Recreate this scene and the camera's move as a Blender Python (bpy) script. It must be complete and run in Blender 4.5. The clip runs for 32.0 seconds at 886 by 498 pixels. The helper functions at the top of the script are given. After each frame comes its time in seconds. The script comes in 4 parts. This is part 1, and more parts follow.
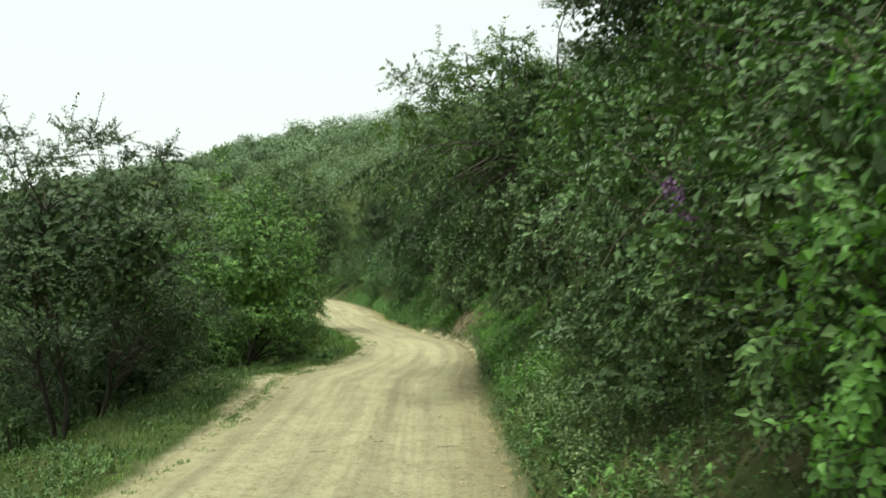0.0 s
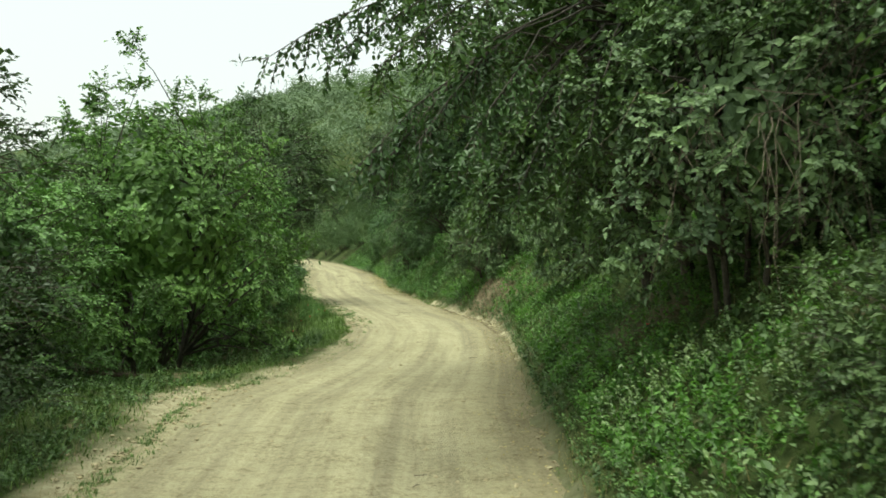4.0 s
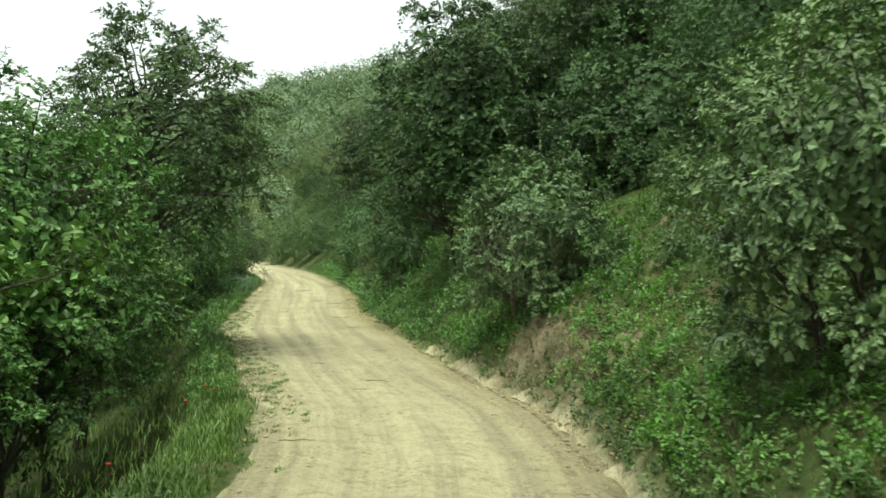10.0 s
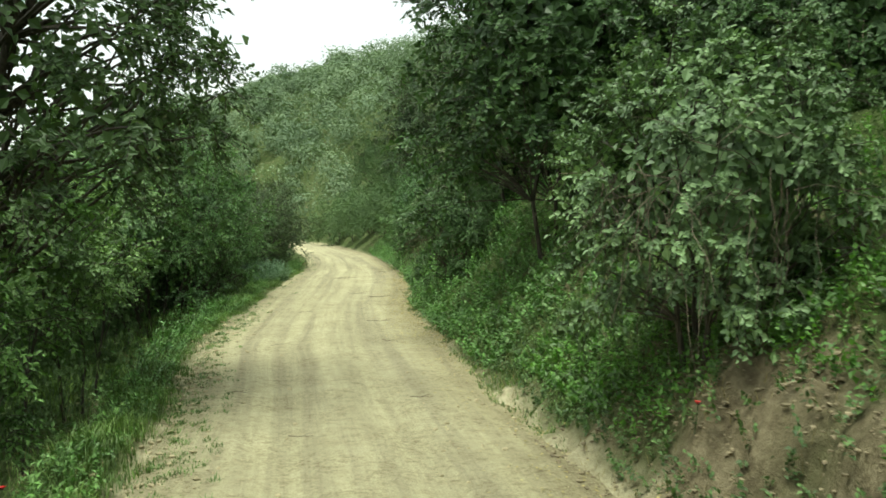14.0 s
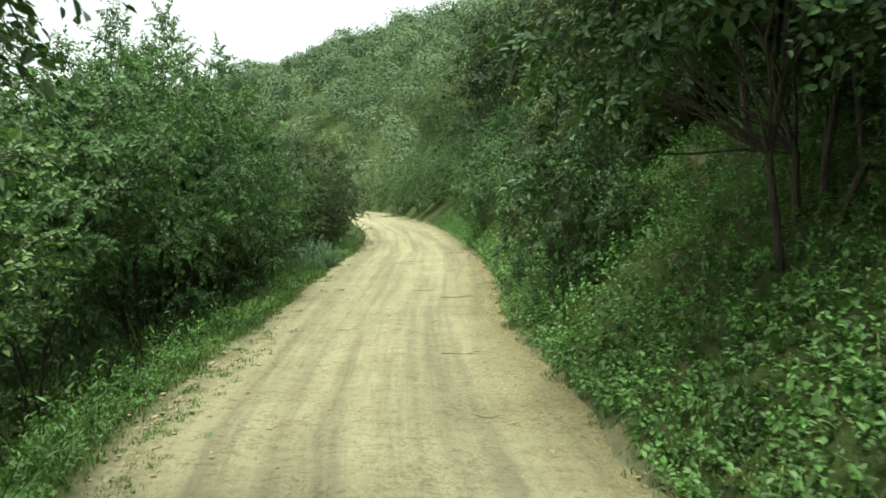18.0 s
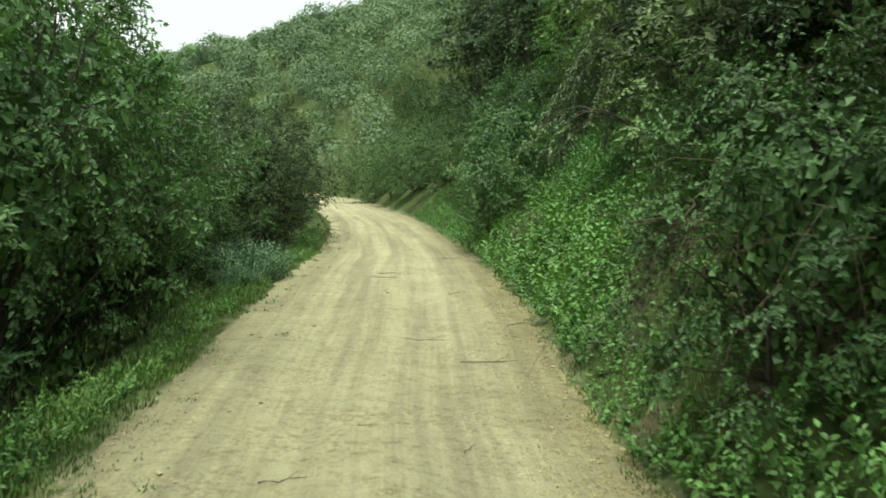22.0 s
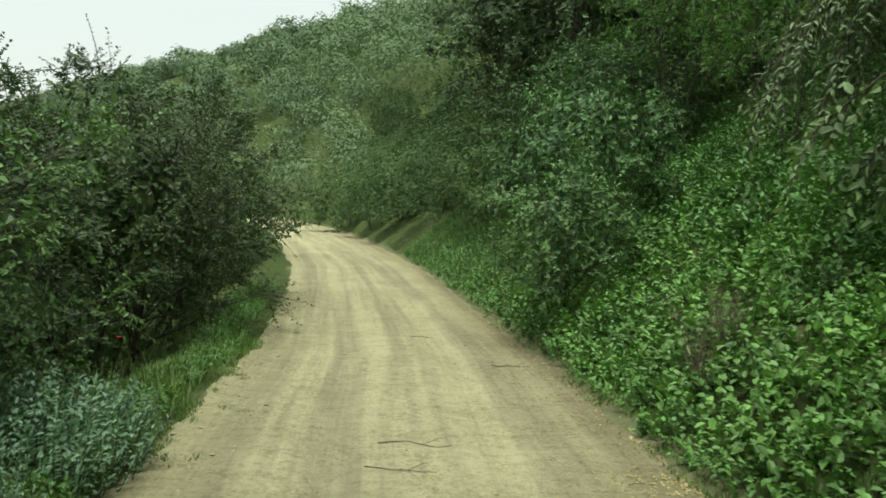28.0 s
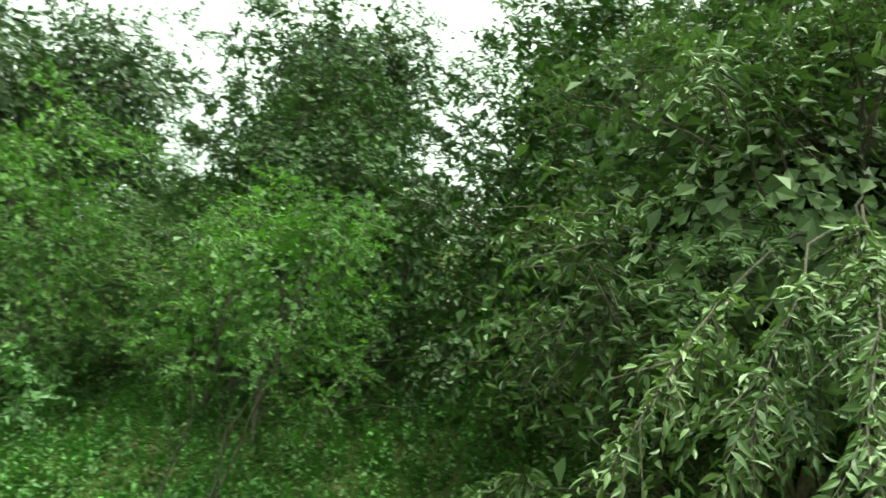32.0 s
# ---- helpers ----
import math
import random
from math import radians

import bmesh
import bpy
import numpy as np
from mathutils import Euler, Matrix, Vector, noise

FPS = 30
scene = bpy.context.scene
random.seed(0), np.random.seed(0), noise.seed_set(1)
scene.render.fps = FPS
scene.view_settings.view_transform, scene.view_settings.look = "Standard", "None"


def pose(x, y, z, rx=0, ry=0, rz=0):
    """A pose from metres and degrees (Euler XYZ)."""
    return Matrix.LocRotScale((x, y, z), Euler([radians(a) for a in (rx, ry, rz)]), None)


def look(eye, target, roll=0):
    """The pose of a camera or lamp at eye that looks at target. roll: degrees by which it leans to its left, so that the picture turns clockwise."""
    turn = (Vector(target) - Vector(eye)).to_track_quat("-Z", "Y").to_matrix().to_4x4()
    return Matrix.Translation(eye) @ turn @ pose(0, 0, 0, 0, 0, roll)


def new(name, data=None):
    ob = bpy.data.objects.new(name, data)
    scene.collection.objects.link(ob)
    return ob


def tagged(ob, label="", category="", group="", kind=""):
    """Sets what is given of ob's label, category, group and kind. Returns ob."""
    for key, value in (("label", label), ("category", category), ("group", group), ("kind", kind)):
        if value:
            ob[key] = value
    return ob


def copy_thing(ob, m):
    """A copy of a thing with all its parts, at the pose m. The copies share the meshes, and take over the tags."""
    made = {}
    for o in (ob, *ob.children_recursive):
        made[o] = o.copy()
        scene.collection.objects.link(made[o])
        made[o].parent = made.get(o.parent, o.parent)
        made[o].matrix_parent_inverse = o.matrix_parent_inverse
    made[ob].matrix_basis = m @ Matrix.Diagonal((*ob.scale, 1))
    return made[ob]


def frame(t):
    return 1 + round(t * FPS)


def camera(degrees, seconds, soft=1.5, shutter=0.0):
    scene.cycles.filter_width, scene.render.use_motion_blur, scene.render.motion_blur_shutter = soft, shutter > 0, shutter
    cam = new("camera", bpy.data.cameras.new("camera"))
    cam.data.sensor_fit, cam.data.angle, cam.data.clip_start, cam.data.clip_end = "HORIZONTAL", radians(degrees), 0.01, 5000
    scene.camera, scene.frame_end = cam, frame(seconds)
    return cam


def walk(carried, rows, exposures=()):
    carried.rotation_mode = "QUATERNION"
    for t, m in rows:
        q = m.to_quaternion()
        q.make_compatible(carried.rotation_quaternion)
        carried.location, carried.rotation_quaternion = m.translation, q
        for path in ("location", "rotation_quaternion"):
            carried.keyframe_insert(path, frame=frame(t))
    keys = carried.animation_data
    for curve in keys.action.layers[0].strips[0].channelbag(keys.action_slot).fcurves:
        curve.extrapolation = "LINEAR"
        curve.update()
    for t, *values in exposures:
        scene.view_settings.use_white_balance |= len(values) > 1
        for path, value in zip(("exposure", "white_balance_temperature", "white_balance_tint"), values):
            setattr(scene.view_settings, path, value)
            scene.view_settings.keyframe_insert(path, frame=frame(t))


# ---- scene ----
cam = camera(52.5, 32.0, soft=1.65, shutter=0.35)
PATH = [
    (0, (0.739, -9.83, 1.653), (0.709, -7.832, 1.723), 0.68),
    (0.5, (0.698, -9.045, 1.652), (0.617, -7.046, 1.623), -0.39),
    (1, (0.688, -8.317, 1.637), (0.599, -6.321, 1.538), -0.86),
    (1.5, (0.66, -7.607, 1.614), (0.588, -5.612, 1.494), -0.67),
    (2, (0.627, -6.857, 1.607), (0.548, -4.861, 1.508), -0.42),
    (2.5, (0.598, -6.085, 1.589), (0.512, -4.088, 1.516), -0.09),
    (3, (0.565, -5.3, 1.586), (0.492, -3.302, 1.536), 0.38),
    (3.5, (0.49, -4.532, 1.57), (0.44, -2.533, 1.538), 0.58),
    (4, (0.412, -3.775, 1.564), (0.369, -1.776, 1.55), 0.65),
    (4.5, (0.338, -3.01, 1.567), (0.276, -1.011, 1.552), 0.42),
    (6.5, (0.004, 0.0, 1.65), (-0.027, 2.0, 1.616), 0.44),
    (7, (-0.025, 0.755, 1.655), (-0.044, 2.755, 1.639), 0.29),
    (7.5, (-0.05, 1.502, 1.651), (-0.054, 3.502, 1.645), 0.57),
    (8, (-0.057, 2.248, 1.64), (-0.049, 4.248, 1.653), 0.94),
    (8.5, (-0.051, 2.977, 1.624), (-0.011, 4.977, 1.636), 1.06),
    (9, (-0.058, 3.714, 1.618), (0.007, 5.713, 1.624), 1.05),
    (9.5, (-0.069, 4.442, 1.619), (-0.022, 6.441, 1.616), 0.98),
    (10, (-0.095, 5.161, 1.613), (-0.097, 7.161, 1.608), 0.87),
    (10.5, (-0.109, 5.874, 1.594), (-0.151, 7.873, 1.595), 0.68),
    (11, (-0.126, 6.621, 1.577), (-0.174, 8.62, 1.567), 0.39),
    (11.5, (-0.13, 7.35, 1.569), (-0.192, 9.349, 1.542), 0.09),
    (12, (-0.128, 8.074, 1.565), (-0.206, 10.072, 1.512), -0.11),
    (12.5, (-0.143, 8.804, 1.56), (-0.231, 10.801, 1.475), -0.08),
    (13, (-0.148, 9.516, 1.551), (-0.254, 11.51, 1.453), -0.11),
    (13.5, (-0.172, 10.222, 1.545), (-0.301, 12.216, 1.466), -0.39),
    (14, (-0.221, 10.9, 1.554), (-0.376, 12.893, 1.497), -0.43),
    (14.5, (-0.302, 11.559, 1.553), (-0.475, 13.55, 1.493), -0.20),
    (16.5, (-0.678, 14.268, 1.619), (-0.959, 16.246, 1.521), 0.19),
    (17, (-0.858, 14.971, 1.625), (-1.165, 16.944, 1.52), 0.09),
    (17.5, (-1.029, 15.69, 1.616), (-1.341, 17.662, 1.497), -0.40),
    (18, (-1.208, 16.4, 1.608), (-1.508, 18.374, 1.48), -0.83),
    (18.5, (-1.392, 17.124, 1.599), (-1.695, 19.096, 1.466), -1.06),
    (19, (-1.573, 17.866, 1.587), (-1.897, 19.834, 1.444), -1.32),
    (19.5, (-1.751, 18.62, 1.576), (-2.101, 20.582, 1.405), -1.59),
    (20, (-1.907, 19.341, 1.568), (-2.268, 21.297, 1.36), -1.86),
    (20.5, (-2.086, 20.07, 1.557), (-2.422, 22.029, 1.331), -1.38),
    (21, (-2.256, 20.767, 1.548), (-2.544, 22.732, 1.313), -0.55),
    (21.5, (-2.415, 21.477, 1.553), (-2.655, 23.452, 1.349), 0.46),
    (22, (-2.581, 22.217, 1.561), (-2.805, 24.198, 1.404), 1.05),
    (22.5, (-2.75, 22.929, 1.564), (-2.983, 24.91, 1.427), 1.19),
    (23, (-2.931, 23.608, 1.581), (-3.194, 25.587, 1.454), 1.18),
    (23.5, (-3.125, 24.322, 1.579), (-3.424, 26.296, 1.456), 0.70),
    (24, (-3.291, 25.011, 1.569), (-3.602, 26.983, 1.444), -0.40),
    (24.5, (-3.455, 25.71, 1.571), (-3.773, 27.681, 1.446), -1.22),
    (25, (-3.581, 26.386, 1.565), (-3.896, 28.357, 1.438), -1.49),
    (25.5, (-3.704, 27.044, 1.566), (-3.986, 29.02, 1.429), -1.07),
    (27.5, (-4.228, 29.678, 1.643), (-4.389, 31.669, 1.542), 2.18),
    (28, (-4.321, 30.375, 1.657), (-4.483, 32.365, 1.553), 1.85),
    (28.5, (-4.401, 31.035, 1.641), (-4.469, 33.033, 1.572), 2.91),
    (29, (-4.458, 31.641, 1.627), (-4.246, 33.628, 1.708), 6.30),
    (29.5, (-4.6, 32.36, 1.607), (-4.042, 34.257, 1.906), 9.63),
    (30, (-4.728, 33.115, 1.619), (-3.964, 34.904, 2.085), 12.94),
    (30.5, (-4.866, 33.795, 1.623), (-4.002, 35.5, 2.211), 16.23),
    (31, (-4.976, 34.463, 1.633), (-4.057, 36.095, 2.335), 18.63),
    (31.5, (-5.075, 35.036, 1.597), (-4.055, 36.547, 2.421), 19.29),
    (32, (-5.165, 35.643, 1.593), (-3.939, 36.931, 2.508), 16.97),
]
EXPOSURES = [(0.0, 0.0, 6600, -2), (3.5, -0.02, 6600, -2), (7.0, 0.14, 6600, -2), (14.0, 0.17, 6560, -2), (20.0, 0.15, 6520, -3), (23.0, -0.02, 6560, -5), (28.5, -0.18, 6540, -3), (29.3, 0.1, 6480, -5), (30.2, 0.72, 6450, -12), (31.0, 0.96, 6950, -24), (32.0, 1.06, 7100, -25)]
walk(cam, [(t, look(eye, target, roll)) for t, eye, target, roll in PATH], EXPOSURES)

# ---- light: a bright overcast sky ----
world = bpy.data.worlds.new("overcast_sky")
scene.world = world
world.use_nodes = True
wt = world.node_tree
wt.nodes.clear()
w_out = wt.nodes.new("ShaderNodeOutputWorld")
w_bg = wt.nodes.new("ShaderNodeBackground")
w_sky = wt.nodes.new("ShaderNodeTexSky")
w_sky.sky_type, w_sky.sun_disc = "NISHITA", False
w_sky.sun_elevation, w_sky.sun_rotation = radians(78), radians(231)
w_sky.dust_density, w_sky.air_density = 4.0, 1.0
w_gain = wt.nodes.new("ShaderNodeMix")
w_gain.data_type, w_gain.blend_type = "RGBA", "MIX"
w_gain.inputs[0].default_value = 0.06
w_gain.inputs[6].default_value = (1.0, 1.0, 0.97, 1)
wt.links.new(w_sky.outputs[0], w_gain.inputs[7])
wt.links.new(w_gain.outputs[2], w_bg.inputs[0])
w_bg.inputs[1].default_value = 0.92
wt.links.new(w_bg.outputs[0], w_out.inputs[0])

sun = new("sun", bpy.data.lights.new("sun", "SUN"))
sun.data.energy, sun.data.angle, sun.data.color = 3.7, radians(36), (1.0, 0.98, 0.92)
sun.matrix_world = look((0, 0, 60), (10, 8, 0))


# ---- materials ----
def node_material(name, rough=0.8, spec=0.3):
    m = bpy.data.materials.new(name)
    m.use_nodes = True
    t = m.node_tree
    return m, t, t.nodes["Principled BSDF"], rough


def add(t, kind, **inputs):
    n = t.nodes.new(kind)
    for k, v in inputs.items():
        n.inputs[k.replace("_", " ")].default_value = v
    return n


def ramp(t, source, stops):
    n = t.nodes.new("ShaderNodeValToRGB")
    while len(n.color_ramp.elements) < len(stops):
        n.color_ramp.elements.new(0.5)
    for e, (p, c) in zip(n.color_ramp.elements, stops):
        e.position, e.color = p, (*c, 1)
    t.links.new(source, n.inputs[0])
    return n.outputs[0]


def mixed(t, a, b, factor, mode="MIX"):
    n = t.nodes.new("ShaderNodeMix")
    n.data_type, n.blend_type = "RGBA", mode
    for i, v in ((0, factor), (6, a), (7, b)):
        if isinstance(v, (int, float)):
            n.inputs[i].default_value = v
        elif isinstance(v, tuple):
            n.inputs[i].default_value = (*v, 1)
        else:
            t.links.new(v, n.inputs[i])
    return n.outputs[2]


def place_vector(t):
    return t.nodes.new("ShaderNodeNewGeometry").outputs["Position"]


def noise_at(t, scale, detail=4.0, rough=0.6, vector=None):
    n = add(t, "ShaderNodeTexNoise", Scale=scale, Detail=detail, Roughness=rough)
    t.links.new(vector or place_vector(t), n.inputs["Vector"])
    return n.outputs[0]


def relief(t, bsdf, source, strength, distance):
    b = add(t, "ShaderNodeBump", Strength=strength, Distance=distance)
    t.links.new(source, b.inputs["Height"])
    t.links.new(b.outputs[0], bsdf.inputs["Normal"])


def leaf_material(name, dark, mid, light, gloss=0.5, through_light=0.12, spec=0.3, patch_scale=1.3, patch_low=0.46):
    """Leaves: each one of its own tone, in patches of lighter and darker growth deepened to suggest shade, with a
    translucent blade.
    """
    m, t, bsdf, _ = node_material(name)
    dark, mid, light = (tuple(0.92 * c for c in colour) for colour in (dark, mid, light))
    dark = tuple(0.55 * a + 0.45 * b for a, b in zip(dark, mid))
    light = tuple(0.5 * a + 0.5 * b for a, b in zip(light, mid))
    g = t.nodes.new("ShaderNodeNewGeometry")
    own = ramp(t, g.outputs["Random Per Island"], [(0.0, dark), (0.5, mid), (0.93, light), (1.0, tuple(min(1, 1.25 * c) for c in light))])
    patch = ramp(t, noise_at(t, patch_scale, 3.0), [(0.3, (patch_low, patch_low * 1.06, patch_low)), (0.7, (1.2, 1.17, 1.05))])
    info = t.nodes.new("ShaderNodeObjectInfo")
    tone = ramp(t, info.outputs["Random"], [(0.0, (0.85, 0.9, 0.9)), (1.0, (1.12, 1.06, 0.95))])
    colour = mixed(t, mixed(t, own, patch, 1.0, "MULTIPLY"), tone, 1.0, "MULTIPLY")
    t.links.new(colour, bsdf.inputs["Base Color"])
    bsdf.inputs["Roughness"].default_value = gloss
    bsdf.inputs["Specular IOR Level"].default_value = spec
    tr = t.nodes.new("ShaderNodeBsdfTranslucent")
    t.links.new(mixed(t, colour, (1.0, 1.25, 0.45), 1.0, "MULTIPLY"), tr.inputs[0])
    mx = t.nodes.new("ShaderNodeMixShader")
    mx.inputs[0].default_value = through_light
    t.links.new(bsdf.outputs[0], mx.inputs[1])
    t.links.new(tr.outputs[0], mx.inputs[2])
    t.links.new(mx.outputs[0], t.nodes["Material Output"].inputs[0])
    return m


LEAF_PEAR = leaf_material("pear_leaf", (0.035, 0.085, 0.022), (0.17, 0.32, 0.095), (0.28, 0.52, 0.17))
LEAF_THORN = leaf_material("thorn_leaf", (0.016, 0.032, 0.013), (0.075, 0.135, 0.055), (0.158, 0.236, 0.116))
LEAF_SHRUB = leaf_material("shrub_leaf", (0.018, 0.045, 0.015), (0.1, 0.19, 0.068), (0.192, 0.348, 0.132))
# Darkened so that the deep shade of these crowns is partly in the colour.
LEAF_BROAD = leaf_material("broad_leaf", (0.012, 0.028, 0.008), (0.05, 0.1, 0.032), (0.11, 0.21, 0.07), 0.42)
LEAF_ASH = leaf_material("ash_leaf", (0.030, 0.054, 0.024), (0.155, 0.235, 0.11), (0.230, 0.325, 0.16), 0.42)
LEAF_GREY = leaf_material("grey_leaf", (0.047, 0.074, 0.040), (0.21, 0.325, 0.16), (0.291, 0.420, 0.202), 0.5)
LEAF_FRESH = leaf_material("fresh_leaf", (0.04, 0.13, 0.02), (0.2, 0.38, 0.1), (0.25, 0.5, 0.12), 0.45, 0.35)
LEAF_NETTLE = leaf_material("nettle_leaf", (0.035, 0.115, 0.027), (0.17, 0.325, 0.1), (0.225, 0.5, 0.15), 0.45)
LEAF_SAGE = leaf_material("sage_leaf", (0.094, 0.156, 0.104), (0.26, 0.41, 0.29), (0.42, 0.55, 0.44), 0.6, 0.15)
# Far ridge leaves paled and blued: distance haze is put into their colour.
LEAF_HAZED = leaf_material("hazed_far_leaf", (0.165, 0.232, 0.155), (0.2, 0.275, 0.19), (0.215, 0.295, 0.205), 0.8, spec=0.05, patch_scale=0.16, patch_low=0.72)
# Hillside leaves greyed and evened in tone, with some haze in the colour.
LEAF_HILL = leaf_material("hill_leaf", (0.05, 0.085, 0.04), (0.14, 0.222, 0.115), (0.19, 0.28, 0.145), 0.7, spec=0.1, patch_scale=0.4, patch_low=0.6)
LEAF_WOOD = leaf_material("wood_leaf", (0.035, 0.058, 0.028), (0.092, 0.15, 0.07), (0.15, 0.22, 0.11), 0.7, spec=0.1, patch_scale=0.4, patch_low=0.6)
LEAF_WALNUT = leaf_material("walnut_leaf", (0.02, 0.045, 0.015), (0.112, 0.19, 0.075), (0.2, 0.32, 0.13), 0.45)
LEAF_THICKET = leaf_material("thicket_leaf", (0.022, 0.045, 0.015), (0.165, 0.3, 0.12), (0.27, 0.44, 0.18), 0.5, 0.18)
LEAF_SCRUB = leaf_material("scrub_leaf", (0.03, 0.06, 0.02), (0.145, 0.24, 0.1), (0.25, 0.38, 0.17), 0.5)
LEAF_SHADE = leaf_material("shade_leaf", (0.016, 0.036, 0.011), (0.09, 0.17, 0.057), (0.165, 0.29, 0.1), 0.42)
LEAF_AIRY = leaf_material("airy_leaf", (0.025, 0.055, 0.018), (0.12, 0.205, 0.08), (0.2, 0.33, 0.13), 0.45, 0.3)
LEAF_SAPLING = leaf_material("sapling_leaf", (0.03, 0.08, 0.02), (0.145, 0.28, 0.085), (0.21, 0.41, 0.12), 0.5, 0.3)
LEAF_YOUNG = leaf_material("young_leaf", (0.04, 0.08, 0.03), (0.17, 0.31, 0.125), (0.26, 0.42, 0.18), 0.5)
GRASS = leaf_material("grass_blade", (0.033, 0.090, 0.019), (0.15, 0.255, 0.07), (0.228, 0.384, 0.120), 0.5)
DRY_GRASS = leaf_material("dry_grass", (0.080, 0.065, 0.030), (0.28, 0.23, 0.11), (0.42, 0.36, 0.2), 0.7, 0.15)
LITTER = leaf_material("dry_leaf", (0.3, 0.23, 0.1), (0.58, 0.48, 0.22), (0.7, 0.62, 0.34), 0.7, 0.1)


def bark_material(name, dark, light):
    m, t, bsdf, _ = node_material(name)
    w = add(t, "ShaderNodeTexWave", Scale=9.0, Distortion=9.0, Detail=4.0)
    t.links.new(place_vector(t), w.inputs["Vector"])
    big = noise_at(t, 3.0)
    t.links.new(mixed(t, ramp(t, noise_at(t, 38.0, 6.0), [(0.3, dark), (0.75, light)]), ramp(t, big, [(0.35, (0.6, 0.62, 0.55)), (0.65, (1.1, 1.05, 1.0))]), 1.0, "MULTIPLY"), bsdf.inputs["Base Color"])
    bsdf.inputs["Roughness"].default_value = 0.9
    relief(t, bsdf, w.outputs[1], 0.6, 0.01)
    return m


BARK = bark_material("grey_brown_bark", (0.04, 0.035, 0.026), (0.115, 0.102, 0.08))
TWIG = bark_material("dry_twig_bark", (0.08, 0.064, 0.044), (0.22, 0.18, 0.13))
STEM = bark_material("green_stem", (0.05, 0.08, 0.03), (0.11, 0.15, 0.06))


def dirt_material():
    """Pale dusty track: packed wheel lines, loose gravel, damp and trodden patches."""
    m, t, bsdf, _ = node_material("dirt_track")
    uv = t.nodes.new("ShaderNodeUVMap")
    sep = t.nodes.new("ShaderNodeSeparateXYZ")
    t.links.new(uv.outputs[0], sep.inputs[0])
    base = ramp(t, noise_at(t, 0.9, 5.0, 0.65), [(0.25, (0.39, 0.37, 0.237)), (0.5, (0.45, 0.43, 0.28)), (0.75, (0.505, 0.485, 0.32))])
    stretched = add(t, "ShaderNodeMapping", Scale=(11.0, 0.22, 1.0))
    t.links.new(uv.outputs[0], stretched.inputs["Vector"])
    lines = ramp(t, noise_at(t, 1.0, 5.0, 0.7, stretched.outputs[0]), [(0.36, (0.62, 0.6, 0.58)), (0.58, (1.08, 1.07, 1.0))])
    tread_map = add(t, "ShaderNodeMapping", Scale=(15.0, 19.0, 1.0))
    t.links.new(uv.outputs[0], tread_map.inputs["Vector"])
    clods = ramp(t, noise_at(t, 1.0, 6.0, 0.75, tread_map.outputs[0]), [(0.36, (0.66, 0.63, 0.58)), (0.52, (1.0, 1.0, 1.0))])
    grit = ramp(t, noise_at(t, 55.0, 3.0, 0.7), [(0.3, (0.75, 0.73, 0.7)), (0.6, (1.05, 1.05, 1.03))])
    speck = ramp(t, noise_at(t, 9.0, 7.0, 0.8), [(0.38, (0.42, 0.39, 0.34)), (0.48, (1.0, 1.0, 1.0))])
    side = ramp(t, sep.outputs[0], [(0.1, (0.8, 0.79, 0.75)), (0.26, (1.0, 1.0, 1.0)), (0.68, (1.0, 1.0, 1.0)), (0.86, (0.68, 0.65, 0.6))])
    c = mixed(t, base, lines, 0.8, "MULTIPLY")
    c = mixed(t, c, clods, 0.4, "MULTIPLY")
    c = mixed(t, c, speck, 0.45, "MULTIPLY")
    flecks = ramp(t, noise_at(t, 26.0, 5.0, 0.8), [(0.4, (0.5, 0.46, 0.4)), (0.5, (1.0, 1.0, 1.0)), (0.68, (1.12, 1.12, 1.1))])
    worn = ramp(t, noise_at(t, 1.7, 4.0, 0.6), [(0.42, (1.0, 1.0, 1.0)), (0.6, (0.0, 0.0, 0.0))])
    c = mixed(t, c, mixed(t, (1.0, 1.0, 1.0), flecks, worn), 0.65, "MULTIPLY")
    c = mixed(t, c, side, 0.8, "MULTIPLY")
    c = mixed(t, c, grit, 0.7, "MULTIPLY")
    t.links.new(c, bsdf.inputs["Base Color"])
    bsdf.inputs["Roughness"].default_value = 0.95
    bsdf.inputs["Specular IOR Level"].default_value = 0.15
    h = t.nodes.new("ShaderNodeMath")
    h.operation = "ADD"
    t.links.new(noise_at(t, 14.0, 7.0, 0.72), h.inputs[0])
    t.links.new(noise_at(t, 1.0, 6.0, 0.7, tread_map.outputs[0]), h.inputs[1])
    relief(t, bsdf, h.outputs[0], 0.95, 0.045)
    return m


